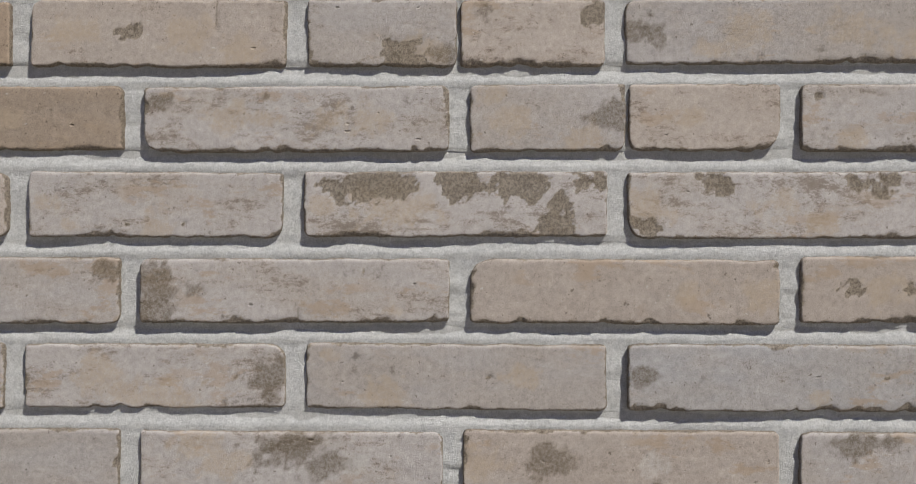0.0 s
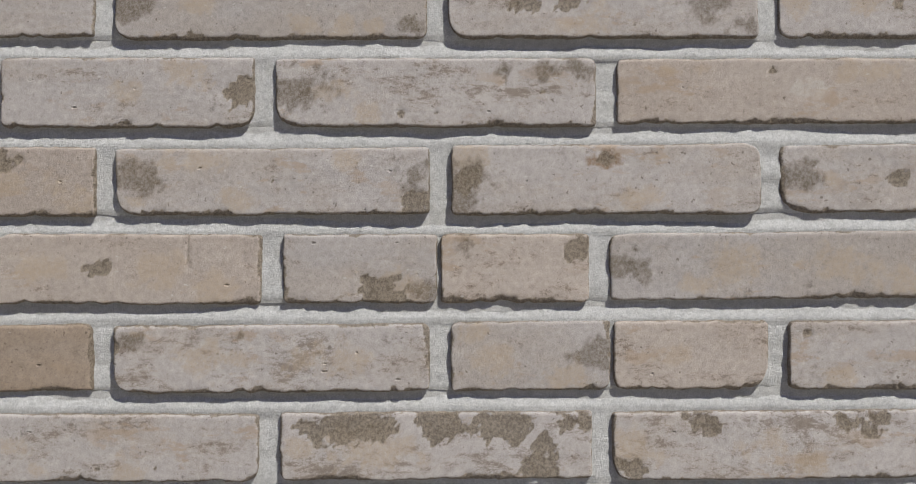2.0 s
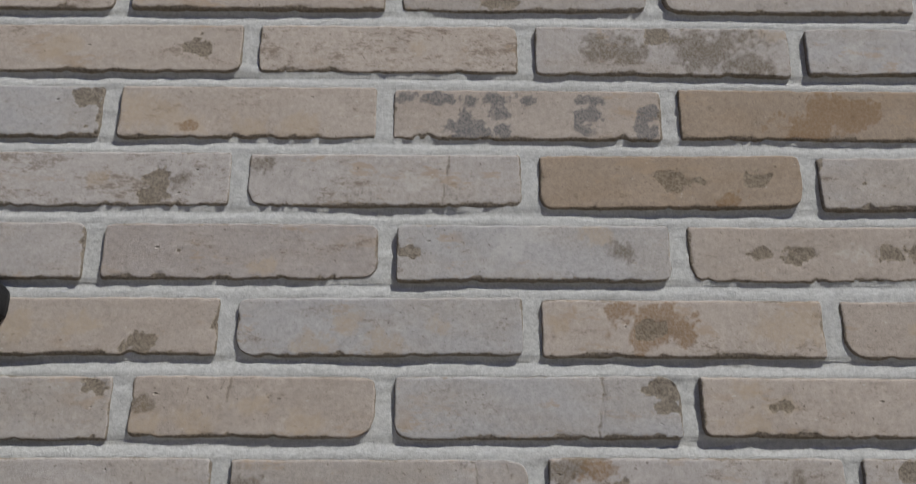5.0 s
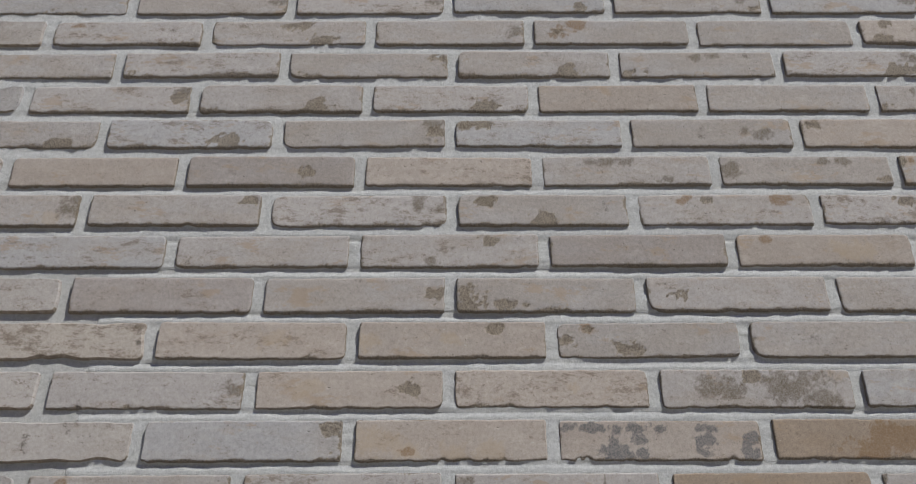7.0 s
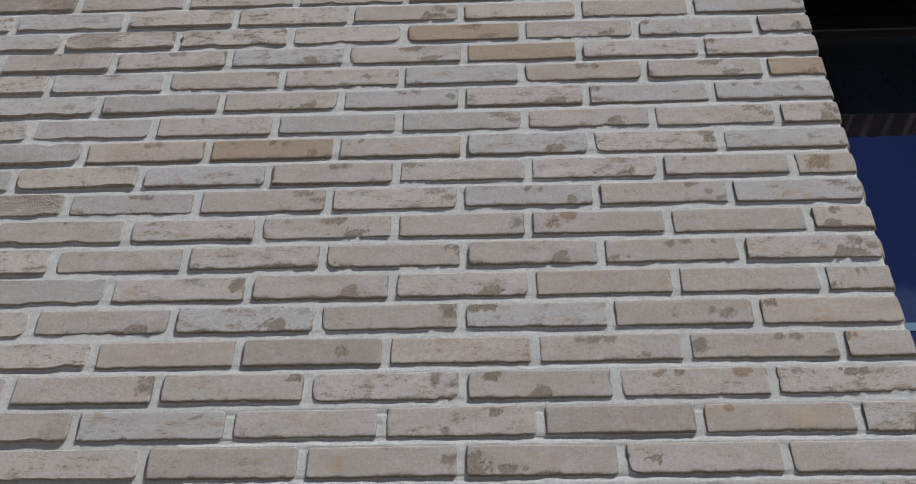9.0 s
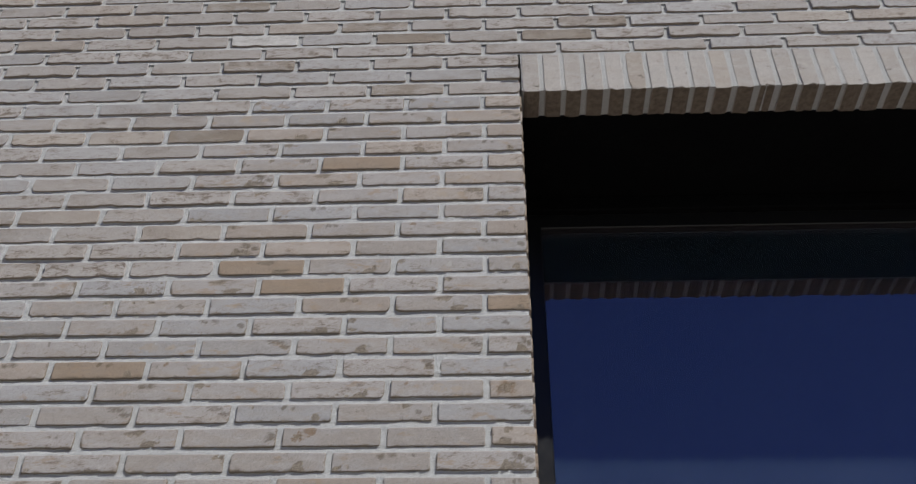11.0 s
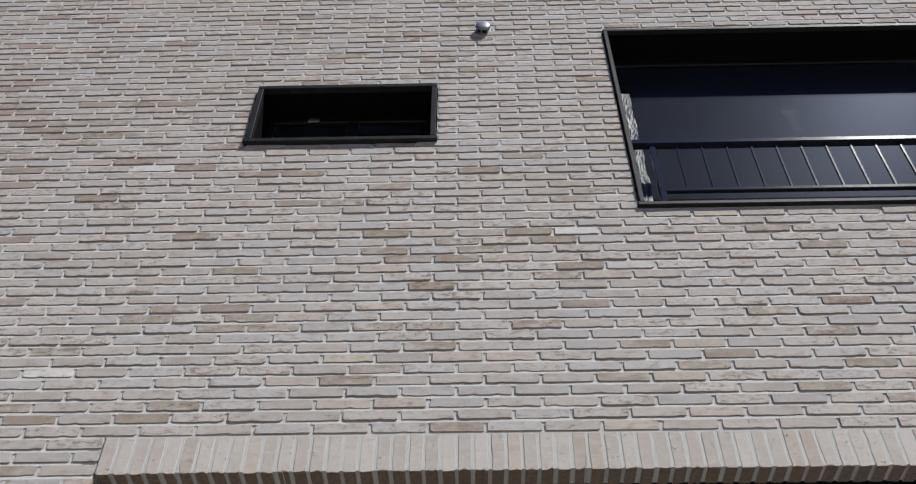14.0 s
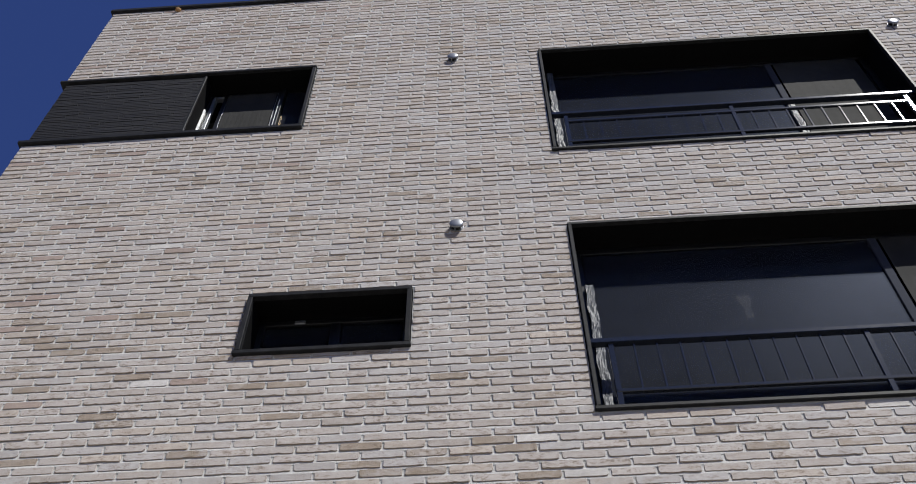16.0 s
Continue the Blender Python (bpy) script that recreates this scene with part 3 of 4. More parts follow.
def wall_with_openings(x0, x1, z0, z1, y0, y1, cuts):
    xs = sorted({x0, x1, *[c[0] for c in cuts], *[c[1] for c in cuts]})
    zs = sorted({z0, z1, *[c[2] for c in cuts], *[c[3] for c in cuts]})
    solid = {}
    for i in range(len(xs) - 1):
        for k in range(len(zs) - 1):
            mx, mz = (xs[i] + xs[i + 1]) / 2, (zs[k] + zs[k + 1]) / 2
            solid[i, k] = not any(c[0] < mx < c[1] and c[2] < mz < c[3] for c in cuts)
    bm = bmesh.new()
    made = {}

    def v(x, y, z):
        if (x, y, z) not in made:
            made[x, y, z] = bm.verts.new((x, y, z))
        return made[x, y, z]

    for (i, k), full in solid.items():
        if not full:
            continue
        a, b, c, d = xs[i], xs[i + 1], zs[k], zs[k + 1]
        bm.faces.new((v(a, y0, c), v(b, y0, c), v(b, y0, d), v(a, y0, d)))
        bm.faces.new((v(b, y1, c), v(a, y1, c), v(a, y1, d), v(b, y1, d)))
        if not solid.get((i - 1, k)):
            bm.faces.new((v(a, y1, c), v(a, y0, c), v(a, y0, d), v(a, y1, d)))
        if not solid.get((i + 1, k)):
            bm.faces.new((v(b, y0, c), v(b, y1, c), v(b, y1, d), v(b, y0, d)))
        if not solid.get((i, k - 1)):
            bm.faces.new((v(a, y1, c), v(b, y1, c), v(b, y0, c), v(a, y0, c)))
        if not solid.get((i, k + 1)):
            bm.faces.new((v(a, y0, d), v(b, y0, d), v(b, y1, d), v(a, y1, d)))
    return bm


BED = 0.0042
wall = part("wall_front", wall_with_openings(LEFT + 0.005, RIGHT, 0.0, TOP, BED + 0.0013, 0.56, [(a - 0.005, b + 0.005, c, d) for a, b, c, d in CUTS]), wall_mortar)
tagged(wall, "pale grey-beige brick facade with recessed light mortar joints", "wall", kind="structure")
side = part("wall_side", box_bm(LEFT, LEFT + 0.3, 0.57, 9.0, 0, TOP), mortar)
tagged(side, "pale side wall of the brick house, turned away", "wall", kind="structure")


for wn_name, box in (("wall_right", (RIGHT - 0.3, RIGHT, 0.57, 9.0)), ("wall_back", (LEFT, RIGHT, 9.001, 9.3))):
    tagged(part(wn_name, box_bm(*box, 0, TOP), mortar), "plain pale wall closing the house", "wall", kind="structure")


def mortar_skin(x0, x1, z0, z1, cell, seed):
    """Trowelled mortar: an uneven skin that swells and sinks between the bricks."""
    nx, nz = round((x1 - x0) / cell), round((z1 - z0) / cell)
    verts = []
    for k in range(nz + 1):
        for i in range(nx + 1):
            x, z = x0 + (x1 - x0) * i / nx, z0 + (z1 - z0) * k / nz
            h = 0.0011 * noise.noise((x * 45 + seed, z * 90, 0.3)) + 0.0005 * noise.noise((x * 160, z * 200 + seed, 4.1)) + 0.0004 * noise.noise((x * 420, z * 420, 9.0))
            dz = z - (Z0 + round((z - Z0) / C) * C)
            gap = C - BRICK_H
            if dz > BRICK_H / 2:
                h += 0.0018 - 0.0044 * (dz - BRICK_H / 2) / gap
            elif dz < -BRICK_H / 2:
                h -= 0.0026 - 0.0044 * (-dz - BRICK_H / 2) / gap
            joint = math.floor((z - Z0) / C)
            h += 0.0016 * noise.noise((x * 11 + seed, joint * 7.3, 2.2)) + 0.0007 * noise.noise((x * 3, z * 520, 6.6))
            h += 0.0016 * max(0.0, 1 - abs(z - Z0 - 2.2 * C) / (4.2 * C)) + 0.0006 * min(1.0, max(0.0, (z - 1.95) / 0.12))
            h = min(h, 0.0019)
            edge = min(i, nx - i, k, nz - k)
            verts.append((x, BED - h if edge else BED + 0.002, z))
    w = nx + 1
    faces = [(k * w + i, k * w + i + 1, (k + 1) * w + i + 1, (k + 1) * w + i) for k in range(nz) for i in range(nx)]
    return verts, faces


def smooth(ob):
    for p in ob.data.polygons:
        p.use_smooth = True
    return ob


smooth(under(part("mortar_bed", mortar_skin(-1.15, -0.004, 0.85, 2.06, 0.003, 1.0), mortar), wall))
smooth(under(part("mortar_bed", mortar_skin(-1.75, -0.004, 2.06, 3.6, 0.006, 2.0), mortar), wall))


def struck_joints():
    """Bed joints of the rest of the wall: struck back under the brick above, near flush over the brick below."""
    verts, faces = [], []
    jr = random.Random(5)
    for m in range(-24, 154):
        zb, zt = Z0 + m * C + BRICK_H / 2, Z0 + (m + 1) * C - BRICK_H / 2
        if zt > TOP - 0.01 or zb < 0.02:
            continue
        x = LEFT + 0.004
        last = None
        while x < RIGHT:
            xm = x + 0.06
            open_here = any(a - 0.005 < xm < b + 0.005 and c - 0.01 < (zb + zt) / 2 < d + 0.012 for a, b, c, d in HOLES) or (-1.74 < xm < 0 and 0.86 < zb < 3.58)
            if open_here:
                last = None
            else:
                if last is None:
                    last = len(verts)
                    verts += [(x, 0.0016, zb - 0.004), (x, 0.0050, zt + 0.003)]
                y = jr.uniform(-0.0008, 0.0012)
                verts += [(x + 0.12, 0.0015 + y, zb - 0.004), (x + 0.12, 0.0049 + y * 0.5, zt + 0.003)]
                faces.append((last, len(verts) - 2, len(verts) - 1, last + 1))
                last = len(verts) - 2
            x += 0.12
    return verts, faces


tagged(under(part("mortar_joints", struck_joints(), wall_mortar), wall), "light sandy mortar struck back between the courses", kind="stuff")

# ---- ground, roof edge and what stands across the street ----
ground = part("ground", box_bm(-400, 400, -400, 400, -0.3, 0.0), paving)
tagged(ground, "light concrete paving in front of the house", "ground", kind="structure")
coping = part("roof_coping", box_bm(LEFT - 0.035, RIGHT, -0.03, 0.6, TOP, TOP + 0.05, 0.005), black_casing)
tagged(coping, "black metal coping along the flat roof edge", "roof edge", kind="structure")
roof = part("roof", box_bm(LEFT, RIGHT, 0.57, 9.0, TOP - 0.25, TOP), dark_facade)
tagged(roof, "flat dark roof behind the parapet", "roof", kind="structure")


def facade_across(x0, x1, y, height, mat, name, label, storeys, bays, deep=9, panes=True):
    house = thing(name, ((x0 + x1) / 2, y, 0), label, "building")
    under(part("wall", box_bm(x0, x1, y - deep, y, 0, height, 0.05), mat), house)
    under(part("cornice", box_bm(x0, x1, y + 0.001, y + 0.25, height - 0.28, height, 0.03), mat), house)
    bw = (x1 - x0) / bays
    for s in range(storeys):
        for b in range(bays):
            z = 1.0 + s * (height - 1.0) / storeys
            win = under(part("window", box_bm(x0 + (b + 0.22) * bw, x0 + (b + 0.78) * bw, y - 0.02, y + 0.03, z, z + 1.5, 0.01), black_frame), house)
            if panes:
                under(part("pane", box_bm(x0 + (b + 0.25) * bw, x0 + (b + 0.75) * bw, y + 0.031, y + 0.036, z + 0.06, z + 1.44), flat_glass), win)
    return house


facade_across(-1.2, 28.0, -20.0, 9.2, pale_facade, "apartment_building", "pale blue-grey apartment block across the street", 3, 12)
facade_across(-24.0, -1.35, -19.0, 16.5, dark_facade, "office_building", "dark office block across the street", 5, 8, 0.9, False)

# ---- rooms behind the windows ----
def room(x0, x1, z0, z1, deep, name):
    bm = bmesh.new()
    v = [bm.verts.new(c) for c in ((x0, 0.565, z0), (x1, 0.565, z0), (x1, 0.565, z1), (x0, 0.565, z1), (x0, deep, z0), (x1, deep, z0), (x1, deep, z1), (x0, deep, z1))]
    for f in ((4, 5, 6, 7), (0, 1, 5, 4), (1, 2, 6, 5), (2, 3, 7, 6), (3, 0, 4, 7)):
        bm.faces.new([v[k] for k in f])
    bmesh.ops.solidify(bm, geom=bm.faces[:], thickness=0.06)
    ob = part(name, bm, plaster)
    return tagged(ob, "plain dim room shell behind the window", "room", kind="structure")


room(-0.4, 5.2, 0.0, 3.9, 6.0, "room_shell_shop")
room(2.1, 5.8, 4.75, 7.3, 5.0, "room_shell_low")
room(2.1, 5.8, 7.5, 10.1, 5.0, "room_shell_up")
room(-0.2, 1.7, 4.75, 7.2, 4.0, "room_shell_small")
room(-1.75, 1.6, 7.6, 10.1, 4.0, "room_shell_corner")

# ---- shop window ----
def frame_of(parent, x0, x1, z0, z1, y0, y1, w, mat, name="frame"):
    """Four mitred bars as one ring."""
    bm = bmesh.new()
    outer = ((x0, z0), (x1, z0), (x1, z1), (x0, z1))
    inner = ((x0 + w, z0 + w), (x1 - w, z0 + w), (x1 - w, z1 - w), (x0 + w, z1 - w))
    a = [bm.verts.new((x, y0, z)) for x, z in outer]
    b = [bm.verts.new((x, y0, z)) for x, z in inner]
    c = [bm.verts.new((x, y1, z)) for x, z in outer]
    d = [bm.verts.new((x, y1, z)) for x, z in inner]
    for k in range(4):
        m = (k + 1) % 4
        for q in ((a[k], a[m], b[m], b[k]), (c[m], c[k], d[k], d[m]), (b[k], b[m], d[m], d[k]), (a[m], a[k], c[k], c[m])):
            bm.faces.new(q)
    bmesh.ops.recalc_face_normals(bm, faces=bm.faces)
    bmesh.ops.bevel(bm, geom=[e for e in bm.edges if e.calc_face_angle(0) > 0.5], offset=0.003, segments=1, affect="EDGES")
    return under(part(name, bm, mat), parent)


def pane_of(parent, x0, x1, z0, z1, y, mat):
    ob = under(part("pane", box_bm(x0, x1, y, y + 0.006, z0, z1), mat), parent)
    ob.visible_shadow = False
    return ob


shop = thing("window_1", (2.4, 0.45, 0.45), "wide black-framed shop window with dark reflecting glass", "window", kind="structure")
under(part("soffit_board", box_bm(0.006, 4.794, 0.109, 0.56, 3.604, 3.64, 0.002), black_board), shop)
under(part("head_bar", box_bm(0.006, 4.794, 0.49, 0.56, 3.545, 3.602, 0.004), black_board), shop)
frame_of(shop, 0.012, 4.788, 0.46, 3.545, 0.515, 0.575, 0.06, black_frame)
for x in (1.525, 3.10):
    under(part("mullion", box_bm(x - 0.032, x + 0.032, 0.518, 0.57, 0.52, 3.485, 0.004), black_frame), shop)
for a, b in ((0.072, 1.493), (1.557, 3.068), (3.132, 4.71)):
    pane_of(shop, a, b, 0.52, 3.485, 0.545, shop_glass)
under(part("sill", box_bm(0.01, 4.79, -0.03, 0.51, 0.45, 0.475, 0.004), black_casing), shop)


under(part("transom", box_bm(0.072, 4.728, 0.515, 0.57, 2.33, 2.397, 0.004), black_frame), shop)
# thin strips added on the panes to paint a bright reflected line
for a, b in ((0.072, 1.493), (1.557, 3.068), (3.132, 4.71)):
    under(part("reflected_stripe", box_bm(a, b, 0.5425, 0.5445, 2.516, 2.537), stripe_reflection, label="pale blue stripe standing in for a bright reflection on the glass"), shop)

# ---- flat windows with deep metal casings ----
def casing(parent, x0, x1, z0, z1, out, deep, w):
    """A metal box lining the opening, its lip standing proud of the brick."""
    for a, b, c, d, n in ((x0, x0 + w, z0 + w, z1 - w, "casing_side"), (x1 - w, x1, z0 + w, z1 - w, "casing_side"), (x0, x1, z1 - w, z1, "casing_head"), (x0 - 0.01, x1 + 0.01, z0, z0 + w, "casing_sill")):
        under(part(n, box_bm(a, b, -out, deep, c, d, 0.003), black_casing), parent)
    t = 0.004
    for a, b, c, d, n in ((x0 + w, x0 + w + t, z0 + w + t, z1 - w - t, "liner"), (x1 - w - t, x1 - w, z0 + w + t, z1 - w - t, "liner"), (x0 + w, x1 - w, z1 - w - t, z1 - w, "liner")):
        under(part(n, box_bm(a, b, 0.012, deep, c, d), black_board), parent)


def railing(x0, x1, zt, zb, mid, first, count_a, count_b, sub):
    y = 0.035
    rail = thing("window_railing", ((x0 + x1) / 2, y, zb), "dark blue-black painted steel railing across the window", "railing", "window railings")
    rx0, rx1 = x0, x1
    under(part("handrail", box_bm(rx0, rx1, y - 0.024, y + 0.024, zt - 0.018, zt + 0.018, 0.004, 2), rail_paint), rail)
    if sub:
        under(part("sub_rail", box_bm(first - 0.01, rx1 - 0.08, y - 0.012, y + 0.012, sub - 0.014, sub + 0.014, 0.003), rail_paint), rail)
    under(part("bottom_rail", box_bm(first - 0.01, rx1 - 0.08, y - 0.014, y + 0.014, zb, zb + 0.026, 0.003), rail_paint), rail)
    for x in (first, mid, rx1 - 0.09):
        under(part("post", box_bm(x - 0.018, x + 0.018, y - 0.011, y + 0.011, zb - 0.11, zt - 0.018, 0.003), rail_paint), rail)
    bars = [first + (mid - first) * (k + 1) / (count_a + 1) for k in range(count_a)]
    bars += [mid + (rx1 - 0.09 - mid) * (k + 1) / (count_b + 1) for k in range(count_b)]
    for x in bars:
        under(part("bar", box_bm(x - 0.0065, x + 0.0065, y - 0.0065, y + 0.0065, zb + 0.024, (sub - 0.012) if sub else zt - 0.015, 0.0015), rail_paint), rail)
    return rail


def blind(x0, x1, z0, z1, y, label, cloth=None):
    """Cloth that hangs in faint folds from a tube."""
    b = thing("roller_blind", ((x0 + x1) / 2, y, z0), label, "blind", "roller blinds")
    n = 60
    verts, faces = [], []
    for k in range(n + 1):
        x = x0 + (x1 - x0) * k / n
        d = 0.0006 * math.sin(k * 1.1) + 0.001 * math.sin(k * 0.37 + 1)
        verts += [(x, y + d, z0), (x, y + d * 0.3, z1), (x, y + d + 0.003, z0), (x, y + d * 0.3 + 0.003, z1)]
    for k in range(n):
        a, c = 4 * k, 4 * k + 4
        faces += [(a, c, c + 1, a + 1), (c + 2, a + 2, a + 3, c + 3)]
    under(part("cloth", (verts, faces), cloth or blind_cloth), b)
    under(part("hem_bar", box_bm(x0, x1, y - 0.008, y + 0.012, z0 - 0.02, z0, 0.003), black_frame), b)
    return b


def crinkled(x0, x1, y0, y1, z0, z1, seed):
    """Loose film round a bar: a closed sleeve with small random creases."""
    r = random.Random(seed)
    ring = [(x0 + (x1 - x0) * k / 7, y0) for k in range(8)] + [(x1, y1), ((x0 + x1) / 2, y1), (x0, y1)]
    n, rows_up = len(ring), max(8, int((z1 - z0) / 0.026))
    verts, faces = [], []
    for i in range(rows_up + 1):
        z = z0 + (z1 - z0) * i / rows_up
        pull = 0.004 * math.sin(z * 23 + seed)
        for x, y in ring:
            front = y < y1
            verts.append((x + r.uniform(-0.003, 0.003) + pull * front, y + (r.uniform(-0.0032, 0.0032) if front else 0.0), z + r.uniform(-0.003, 0.003)))
    for i in range(rows_up):
        for k in range(n):
            m = (k + 1) % n
            a, c = i * n, (i + 1) * n
            faces.append((a + k, a + m, c + m, c + k))
    faces += [tuple(range(n))[::-1], tuple(rows_up * n + k for k in range(n))]
    return verts, faces


def flat_window(name, hole, mull, label, film, fore=0.0):
    x0, x1, z0, z1 = hole
    w = thing(name, ((x0 + x1) / 2, 0.2, z0), label, "window", kind="structure")
    casing(w, x0, x1, z0, z1, 0.022, 0.30, 0.026)
    ix0, ix1, iz0, iz1 = x0 + 0.026, x1 - 0.026, z0 + 0.026, z1 - 0.026
    frame_of(w, ix0 + 0.004, ix1 - 0.004, iz0, iz1 - 0.004, 0.245 - fore, 0.30 - fore, 0.055, black_frame)
    under(part("film_strip", crinkled(ix0 + 0.046, ix0 + 0.102, 0.204 - fore, 0.243 - fore, iz0 + 0.01, iz0 + film * (iz1 - iz0), 11), wrinkled, label="crinkled silver-grey protective film"), w)
    under(part("mullion", box_bm(mull - 0.03, mull + 0.03, 0.24 - fore, 0.30 - fore, iz0 + 0.055, iz1 - 0.055, 0.004), mullion_paint), w)
    if film > 0.9:
        under(part("mullion_film", crinkled(mull - 0.026, mull + 0.026, 0.226, 0.2395, iz0 + 0.02, iz1 - 0.75, 12), wrinkled), w)
    pane_of(w, ix0 + 0.055, mull - 0.03, iz0 + 0.055, iz1 - 0.055, 0.252 - fore, flat_glass)
    pane_of(w, mull + 0.03, ix1 - 0.055, iz0 + 0.055, iz1 - 0.055, 0.252 - fore, flat_glass)
    return w


flat_window("window_2", FLAT_LOW, 4.50, "deep black-cased flat window with dark glass", 0.74, 0.035)
flat_window("window_3", FLAT_UP, 4.50, "deep black-cased upper flat window with dark glass", 0.98)
smudge_mat = bpy.data.materials.new("hand_smudge")
smudge_mat.use_nodes = True
sn, sl = smudge_mat.node_tree.nodes, smudge_mat.node_tree.links
clear = sn.new("ShaderNodeBsdfTransparent")
blend = sn.new("ShaderNodeMixShader")
sn["Principled BSDF"].inputs["Base Color"].default_value = (0.6, 0.6, 0.6, 1)
sn["Principled BSDF"].inputs["Roughness"].default_value = 0.9
patchy = noise_node(sn, sl, sn.new("ShaderNodeNewGeometry").outputs["Position"], 55, 6, 0.7)
sl.new(math_node(sn, sl, "MULTIPLY", step(sn, sl, patchy, 0.35, 0.75), 0.09), blend.inputs[0])
sl.new(clear.outputs[0], blend.inputs[1]), sl.new(sn["Principled BSDF"].outputs[0], blend.inputs[2])
sl.new(blend.outputs[0], sn["Material Output"].inputs[0])
sm = []
for k in range(28):
    a = 2 * math.pi * k / 28
    rr = 0.055 + 0.012 * math.sin(3 * a) + (0.07 if 4.45 < a < 4.95 else 0.0)
    sm.append((3.49 + rr * 0.85 * math.cos(a), 0.2155, 6.30 + rr * 1.25 * math.sin(a)))
smudge = part("glass_smudge", (sm, [tuple(range(28))]), smudge_mat)
smudge.visible_shadow = False
tagged(smudge, "faint pale hand smudge on the dark window glass", "smudge")
railing(2.416, 5.404, 5.778, 5.352, 4.055, 2.537, 10, 8, 0)
railing(2.401, 5.404, 8.585, 8.125, 3.89, 2.522, 9, 9, 8.464)
blind(4.545, 5.30, 5.30, 6.88, 0.200, "dark grey woven roller screen lowered before the glass")
blind(4.545, 5.30, 8.08, 9.665, 0.236, "dark grey woven roller screen lowered before the upper glass")

# ---- small window ----
small = thing("window_4", (0.78, 0.2, SMALL[2]), "small black-cased window with two dark sashes", "window", kind="structure")
casing(small, *SMALL, 0.03, 0.30, 0.032)
sx0, sx1, sz0, sz1 = SMALL[0] + 0.032, SMALL[1] - 0.032, SMALL[2] + 0.032, SMALL[3] - 0.032
frame_of(small, sx0, sx1, sz0, sz1, 0.195, 0.245, 0.045, black_frame)
under(part("mullion", box_bm(0.765, 0.835, 0.193, 0.243, sz0 + 0.045, sz1 - 0.045, 0.003), black_frame), small)
pane_of(small, sx0 + 0.045, 0.765, sz0 + 0.045, sz1 - 0.045, 0.215, flat_glass)
pane_of(small, 0.835, sx1 - 0.045, sz0 + 0.045, sz1 - 0.045, 0.215, flat_glass)
under(part("sash_catch", box_bm(0.52, 0.59, 0.182, 0.1945, 6.272, 6.305, 0.004), vent_steel, label="small grey metal sash catch"), small)
blind(sx0 + 0.05, 0.758, sz0 + 0.07, 6.268, 0.225, "grey woven roller blind behind the small sash", white_cloth)

# ---- corner window with the slate panel ----
corner = thing("window_5", (-0.9, 0.1, CORNER[2]), "black corner window band with a slate-clad panel", "window", kind="structure")
cx0, cx1, cz0, cz1 = CORNER
under(part("casing_head", box_bm(cx0 - 0.035, cx1, -0.03, 0.5, cz1 - 0.035, cz1, 0.004), black_casing), corner)
under(part("casing_sill", box_bm(cx0 - 0.035, cx1, -0.03, 0.5, cz0 + 0.01, cz0 + 0.05, 0.004), black_casing), corner)
under(part("casing_side", box_bm(cx1 - 0.032, cx1, -0.03, 0.5, cz0 + 0.05, cz1 - 0.05, 0.003), black_casing), corner)
panel = under(part("slate_panel", box_bm(cx0 + 0.03, -0.735, 0.012, 0.35, cz0 + 0.05, cz1 - 0.05), black_board), corner)
under(part("panel_edge", box_bm(-0.75, -0.728, -0.012, 0.012, cz0 + 0.051, cz1 - 0.051, 0.003), black_casing), corner)
under(part("panel_side", box_bm(-0.745, -0.729, 0.013, 0.35, cz0 + 0.051, cz1 - 0.051), black_board), corner)
strips = []
for k in range(3):
    dd = box_bm(-0.5, 0.5, -0.006, 0.012, -0.0138, 0.0138, 0.003)
    for v in dd.verts:
        v.co.y += 0.002 * noise.noise((v.co.x * 3 + k, v.co.z * 50, k))
    me = bpy.data.meshes.new("slate_strip")
    dd.to_mesh(me)
    dd.free()
    me.materials.append(slate)
    strips.append(me)
srng = random.Random(4)
for k in range(35):
    z = cz0 + 0.067 + k * 0.0296
    x = cx0 + 0.03
    while x < -0.76:
        w = min(srng.uniform(0.18, 0.5), -0.752 - x)
        st = new("slate_strip", strips[srng.randrange(3)])
        under(st, panel)
        st.location, st.scale = (x + w / 2, srng.uniform(-0.002, 0.003), z), (w - 0.002, 1, 1)
        x += w
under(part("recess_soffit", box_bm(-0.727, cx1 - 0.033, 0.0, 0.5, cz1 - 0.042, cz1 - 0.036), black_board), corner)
under(part("frame_side", box_bm(-0.727, -0.706, 0.185, 0.26, cz0 + 0.051, cz1 - 0.043, 0.002), black_frame), corner)
# light metal sash frame next to the panel
sash = under(part("sash_frame", box_bm(-0.702, -0.668, 0.19, 0.235, cz0 + 0.051, 9.60, 0.004), vent_steel, label="bare light metal sash frame"), corner)
under(part("sash_top", box_bm(-0.667, -0.60, 0.19, 0.235, 9.565, 9.60, 0.003), vent_steel), sash)
# added white strip paints the short sunlit stretch of the reveal jamb
under(part("white_strip", box_bm(-0.726, -0.712, 0.15, 0.18, cz0 + 0.051, 9.30, 0.002), white_plastic, label="white strip for the sunlit stretch of the panel's jamb"), corner)
frame_of(corner, -0.60, -0.045, cz0 + 0.051, 9.655, 0.20, 0.25, 0.045, black_frame, "sash_frame")
